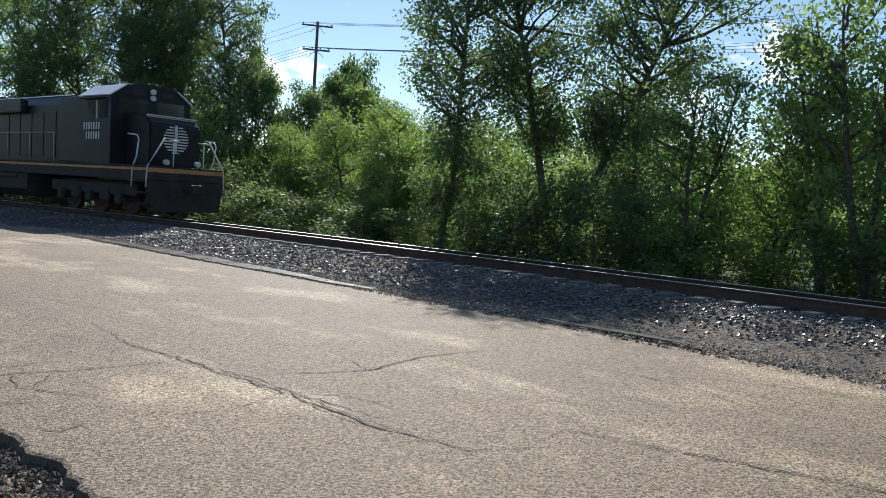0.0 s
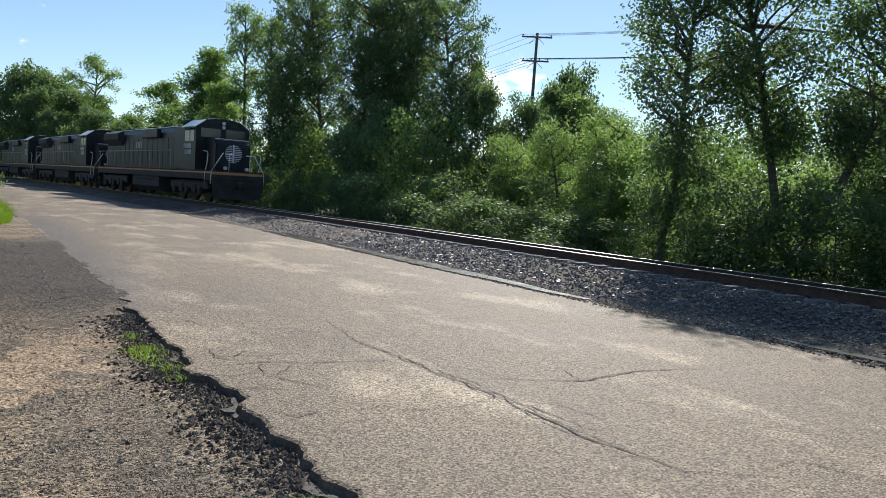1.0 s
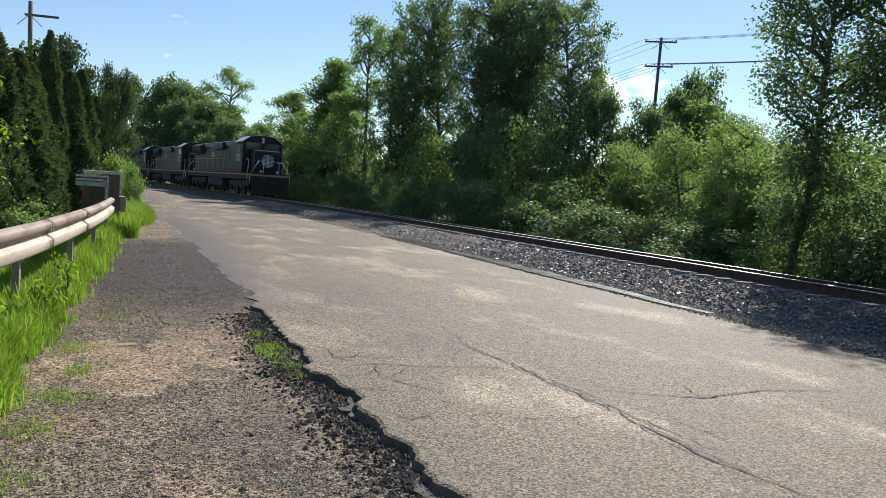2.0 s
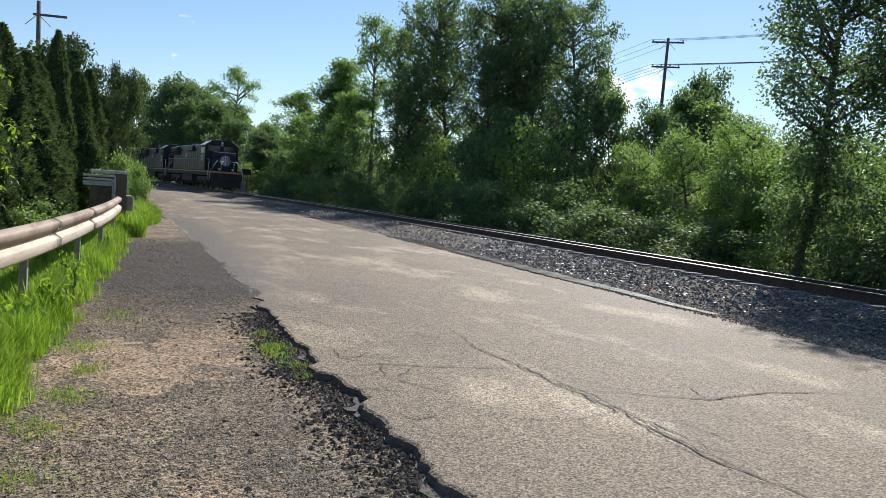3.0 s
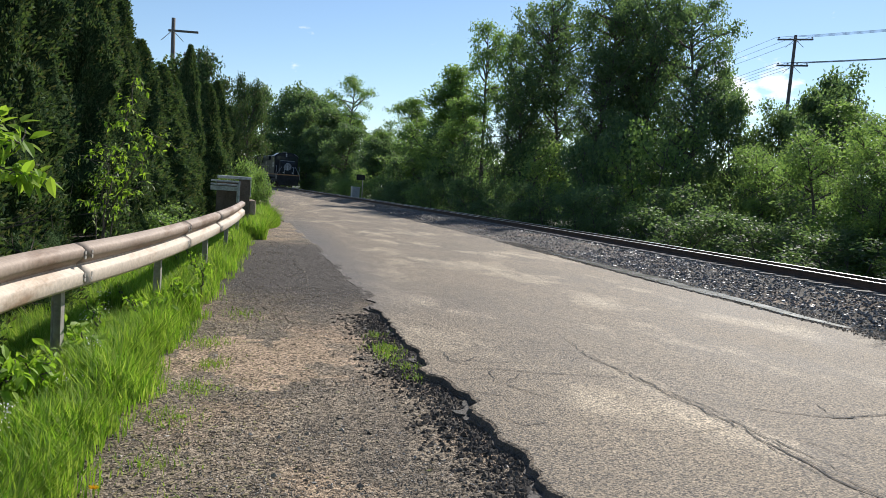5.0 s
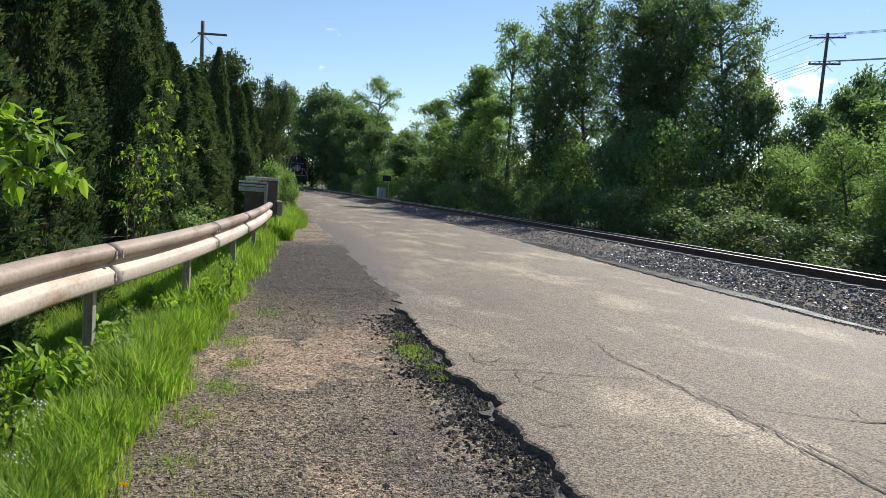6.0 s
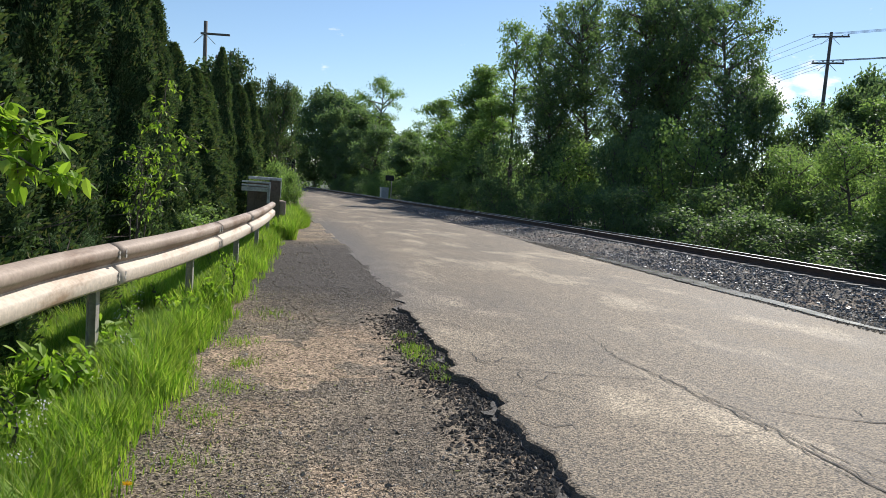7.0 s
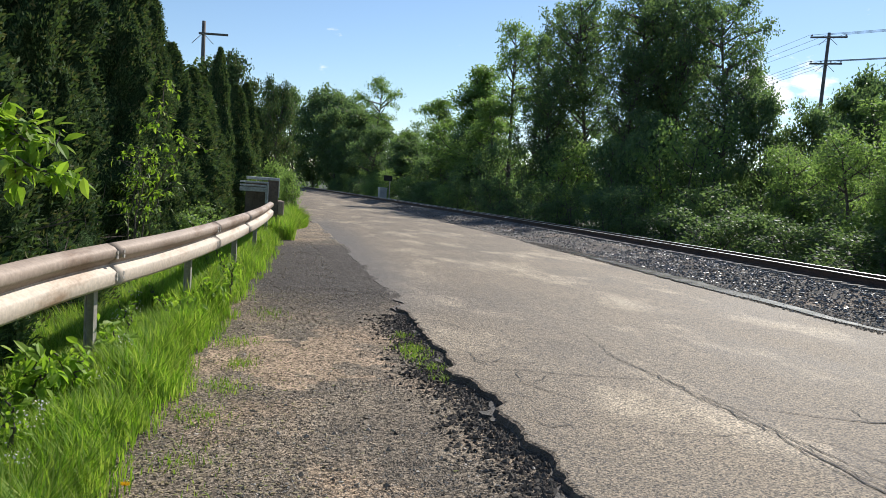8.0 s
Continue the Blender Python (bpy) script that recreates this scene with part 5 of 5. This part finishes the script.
    # cab with sloping roof panels
    cab_out = [(-1.40, 1.57), (1.40, 1.57), (1.40, 3.70), (0.92, 4.06), (0.45, 4.16), (-0.45, 4.16), (-0.92, 4.06), (-1.40, 3.70)]
    cab = part("cab", prism(bmesh.new(), cab_out, -8.05, -6.25), M_BLACK, ob)
    for s in (-1, 1):
        bm = bmesh.new()
        q = [bm.verts.new(p) for p in ((s * 1.47, -8.1, 3.70), (s * 1.47, -6.2, 3.70), (s * 0.93, -6.2, 4.085), (s * 0.93, -8.1, 4.085), (s * 1.45, -8.1, 3.67), (s * 1.45, -6.2, 3.67), (s * 0.91, -6.2, 4.055), (s * 0.91, -8.1, 4.055))]
        for fc in ((0, 1, 2, 3), (7, 6, 5, 4), (0, 4, 5, 1), (1, 5, 6, 2), (2, 6, 7, 3), (3, 7, 4, 0)):
            bm.faces.new([q[i] for i in fc])
        bmesh.ops.recalc_face_normals(bm, faces=bm.faces)
        # the bright sheen of the slope is painted into the panel's colour
        part("roof_panel", bm, M_ROOF, cab, "sloping grey cab roof with sky sheen put into its pale colour")
        for y0, y1 in ((-7.85, -7.32), (-7.2, -6.6)):
            part("side_window", boxed(*span(s * 1.402, s * 1.414), y0, y1, 2.98, 3.52), M_GLASS, cab)
        # upright glint between the side windows, modelled as a pale bar
        part("window_post", boxed(*span(s * 1.402, s * 1.424), -7.31, -7.21, 2.96, 3.54), M_POST, cab)
        part("windscreen", boxed(*span(s * 0.15, s * 1.15), -8.064, -8.051, 3.22, 3.66), M_GLASS, cab)
        part("number_board", boxed(*span(s * 0.30, s * 0.72), -8.075, -8.051, 3.80, 3.98), M_UNDER, cab)
        part("sun_visor", boxed(*span(s * 1.41, s * 1.62), -7.8, -6.5, 3.58, 3.61), M_BLACK, cab)
        # two rows of white letter-like bars
        for row, count in ((0, 7), (1, 6)):
            for k in range(count):
                yy = -7.42 + 0.15 * k
                part("letter_bar", boxed(*span(s * 1.403, s * 1.410), yy, yy + 0.07, 2.63 - 0.30 * row, 2.86 - 0.30 * row), M_WHITE, cab)
        part("ditch_light", cyl(bmesh.new(), 0.085, 0.12, Matrix.Translation((s * 0.55, -end + 0.25, 1.70)) @ Matrix.Rotation(math.pi / 2, 4, "X"), 16), M_WHITE, ob)
    for s in (-1, 1):
        part("headlight", cyl(bmesh.new(), 0.09, 0.1, Matrix.Translation((0.0, -8.08, 3.85 + 0.1 * s)) @ Matrix.Rotation(math.pi / 2, 4, "X"), 16), M_WHITE, cab)
    # narrow low nose
    bm = bmesh.new()
    prof = [(-9.42, 1.57), (-9.42, 2.86), (-9.20, 3.10), (-8.06, 3.20), (-8.06, 1.57)]
    a = [bm.verts.new((-0.90, y, z)) for y, z in prof]
    b = [bm.verts.new((0.90, y, z)) for y, z in prof]
    bm.faces.new(a), bm.faces.new(b[::-1])
    for i in range(5):
        bm.faces.new((a[i], b[i], b[(i + 1) % 5], a[(i + 1) % 5]))
    bmesh.ops.recalc_face_normals(bm, faces=bm.faces)
    bmesh.ops.bevel(bm, geom=list(bm.edges), offset=0.05, segments=2, affect="EDGES")
    nose = part("nose", bm, M_BLACK, ob)
    part("nose_trim", boxed(-0.88, 0.88, -9.24, -9.18, 3.115, 3.145), M_WHITE, nose, "thin white line along the nose top")
    # round emblem of horizontal white bars
    for k in range(10):
        z = 1.99 + 0.088 * k
        w = math.sqrt(max(0.01, 0.44 ** 2 - (z + 0.02 - 2.43) ** 2))
        part("emblem_bar", boxed(-w, -0.08, -9.433, -9.421, z, z + 0.042), M_WHITE, nose)
        part("emblem_bar", boxed(0.08, w, -9.433, -9.421, z, z + 0.042), M_WHITE, nose)
    part("emblem_bar", boxed(-0.05, 0.05, -9.433, -9.421, 1.99, 2.87), M_WHITE, nose)
    # long hood
    hood_out = [(-0.95, 1.57), (0.95, 1.57), (0.95, 3.55), (0.74, 3.88), (-0.74, 3.88), (-0.95, 3.55)]
    hood = part("hood", prism(bmesh.new(), hood_out, -6.24, 9.3), M_BLACK, ob)
    for s in (-1, 1):
        for k in range(15):
            y0 = -4.6 + k * 0.9
            part("hood_door", boxed(*span(s * 0.952, s * 0.972), y0, y0 + 0.83, 1.75, 3.30, bevel=0.006), M_BLACK, hood)
        part("roof_edge", boxed(*span(s * 0.72, s * 0.78), -4.4, 9.2, 3.865, 3.90), M_ROOF, hood, "light line along the hood roof edge")
        for k in range(4):      # faded letter-like bars on the hood
            part("letter_bar", boxed(*span(s * 0.974, s * 0.980), 1.9 + 0.30 * k, 2.06 + 0.30 * k, 2.72, 3.12), M_POST, hood)
        part("radiator_flare", prism(bmesh.new(), [(s * 0.96, 2.9), (s * 1.34, 3.3), (s * 1.34, 3.66), (s * 0.96, 3.84)], 5.6, 8.9), M_UNDER, hood)
        part("brake_blister", boxed(*span(s * 0.96, s * 1.22), -1.6, 1.2, 3.28, 3.80, bevel=0.06), M_BLACK, hood)
    for y in (6.2, 7.2, 8.2, -0.2):
        part("roof_fan", cyl(bmesh.new(), 0.42, 0.16, Matrix.Translation((0, y, 3.95)), 20), M_UNDER, hood)
    part("exhaust", boxed(-0.25, 0.25, 2.4, 3.2, 3.86, 4.10, bevel=0.03), M_UNDER, hood)
    part("blower_housing", boxed(-1.32, -0.95, -6.2, -4.7, 1.57, 3.72, bevel=0.05), M_BLACK, hood)
    # handrails
    for s in (-1, 1):
        x = s * 1.36
        rod("handrail", [(x, -4.5, 2.55), (x, 2.0, 2.55), (x, end - 0.2, 2.55)], 0.018, M_POST, ob, "thin walkway handrail")
        for y in np.arange(-4.4, end - 0.1, 1.75):
            rod("stanchion", [(x, y, 1.5), (x, y, 2.2), (x, y, 2.55)], 0.016, M_POST, ob)
        rod("grab_rail", [(x, -9.0, 2.50), (x, -9.50, 2.46), (x, -9.60, 2.32), (x, -9.50, 1.82), (x, -9.30, 1.52), (x, -9.25, 0.92)], 0.024, M_WHITE, ob, "white bent grab rail")
        rod("grab_rail", [(s * 0.78, -end, 2.42), (s * 1.08, -end, 1.95), (s * 1.34, -end, 1.54), (s * 1.37, -end, 0.92)], 0.024, M_WHITE, ob, "white sloping grab rail")
    for x0, x1 in ((-0.62, -0.30), (0.40, 0.80)):
        rod("grab_rail", [(x0, -end + 0.02, 2.36), ((x0 + x1) / 2, -end + 0.02, 2.36), (x1, -end + 0.02, 2.35)], 0.028, M_WHITE, ob, "white end handrail")
        rod("grab_rail", [((x0 + x1) / 2, -end + 0.02, 2.36), ((x0 + x1) / 2, -end + 0.02, 2.0), ((x0 + x1) / 2, -end + 0.02, 1.55)], 0.02, M_WHITE, ob, "white end handrail")
    for k in range(3):
        part("air_horn", cyl(bmesh.new(), 0.07, 0.4, Matrix.Translation((-0.2 + 0.2 * k, -6.8, 4.22)) @ Matrix.Rotation(math.pi / 2, 4, "X"), 12, 0.03), M_POST, cab)
    return ob


lead = locomotive("locomotive")
second = copy_thing(lead, pose(0, 0, 0))
third = copy_thing(lead, pose(0, 0, 0))
tagged(second, "second black locomotive coupled behind the leader")
tagged(third, "third black locomotive coupled behind the second")


def along_track(y_front, back):
    """The pose of a locomotive whose middle lies so far behind the train's front, measured along the rails."""
    y = y_front
    left = back
    while left > 0:
        step = min(left, 0.25)
        y += step * math.cos(track_turn(y))
        left -= step
    return pose(track_x(y), y, RAIL_TOP, 0, 0, math.degrees(track_turn(y)))


# front of the train along y, second by second; it draws away round the bend
FRONT = [(0.0, 21.0), (0.5, 28.6), (1.0, 36.1), (1.5, 43.5), (2.15, 53.0), (2.8, 62.2), (3.5, 72.0), (4.5, 85.7), (5.2, 95.4), (5.8, 104.2), (6.6, 115.8), (7.3, 126.0), (8.0, 136.2)]


def motions():
    for ob, back in ((lead, HALF), (second, 3 * HALF), (third, 5 * HALF)):
        walk(ob, [(t, along_track(y, back)) for t, y in FRONT])
        for part_ob in ob.children_recursive:
            if part_ob.name.startswith("wheel"):
                hub = part_ob.matrix_basis.translation.copy()
                rows = []
                for k in range(241):
                    gone = float(np.interp(k / 30, [t for t, _ in FRONT], [y for _, y in FRONT])) - FRONT[0][1]
                    rows.append((k / 30, pose(hub.x, hub.y, hub.z, -math.degrees(gone * 1.02 / 0.508))))
                walk(part_ob, rows)


motions()
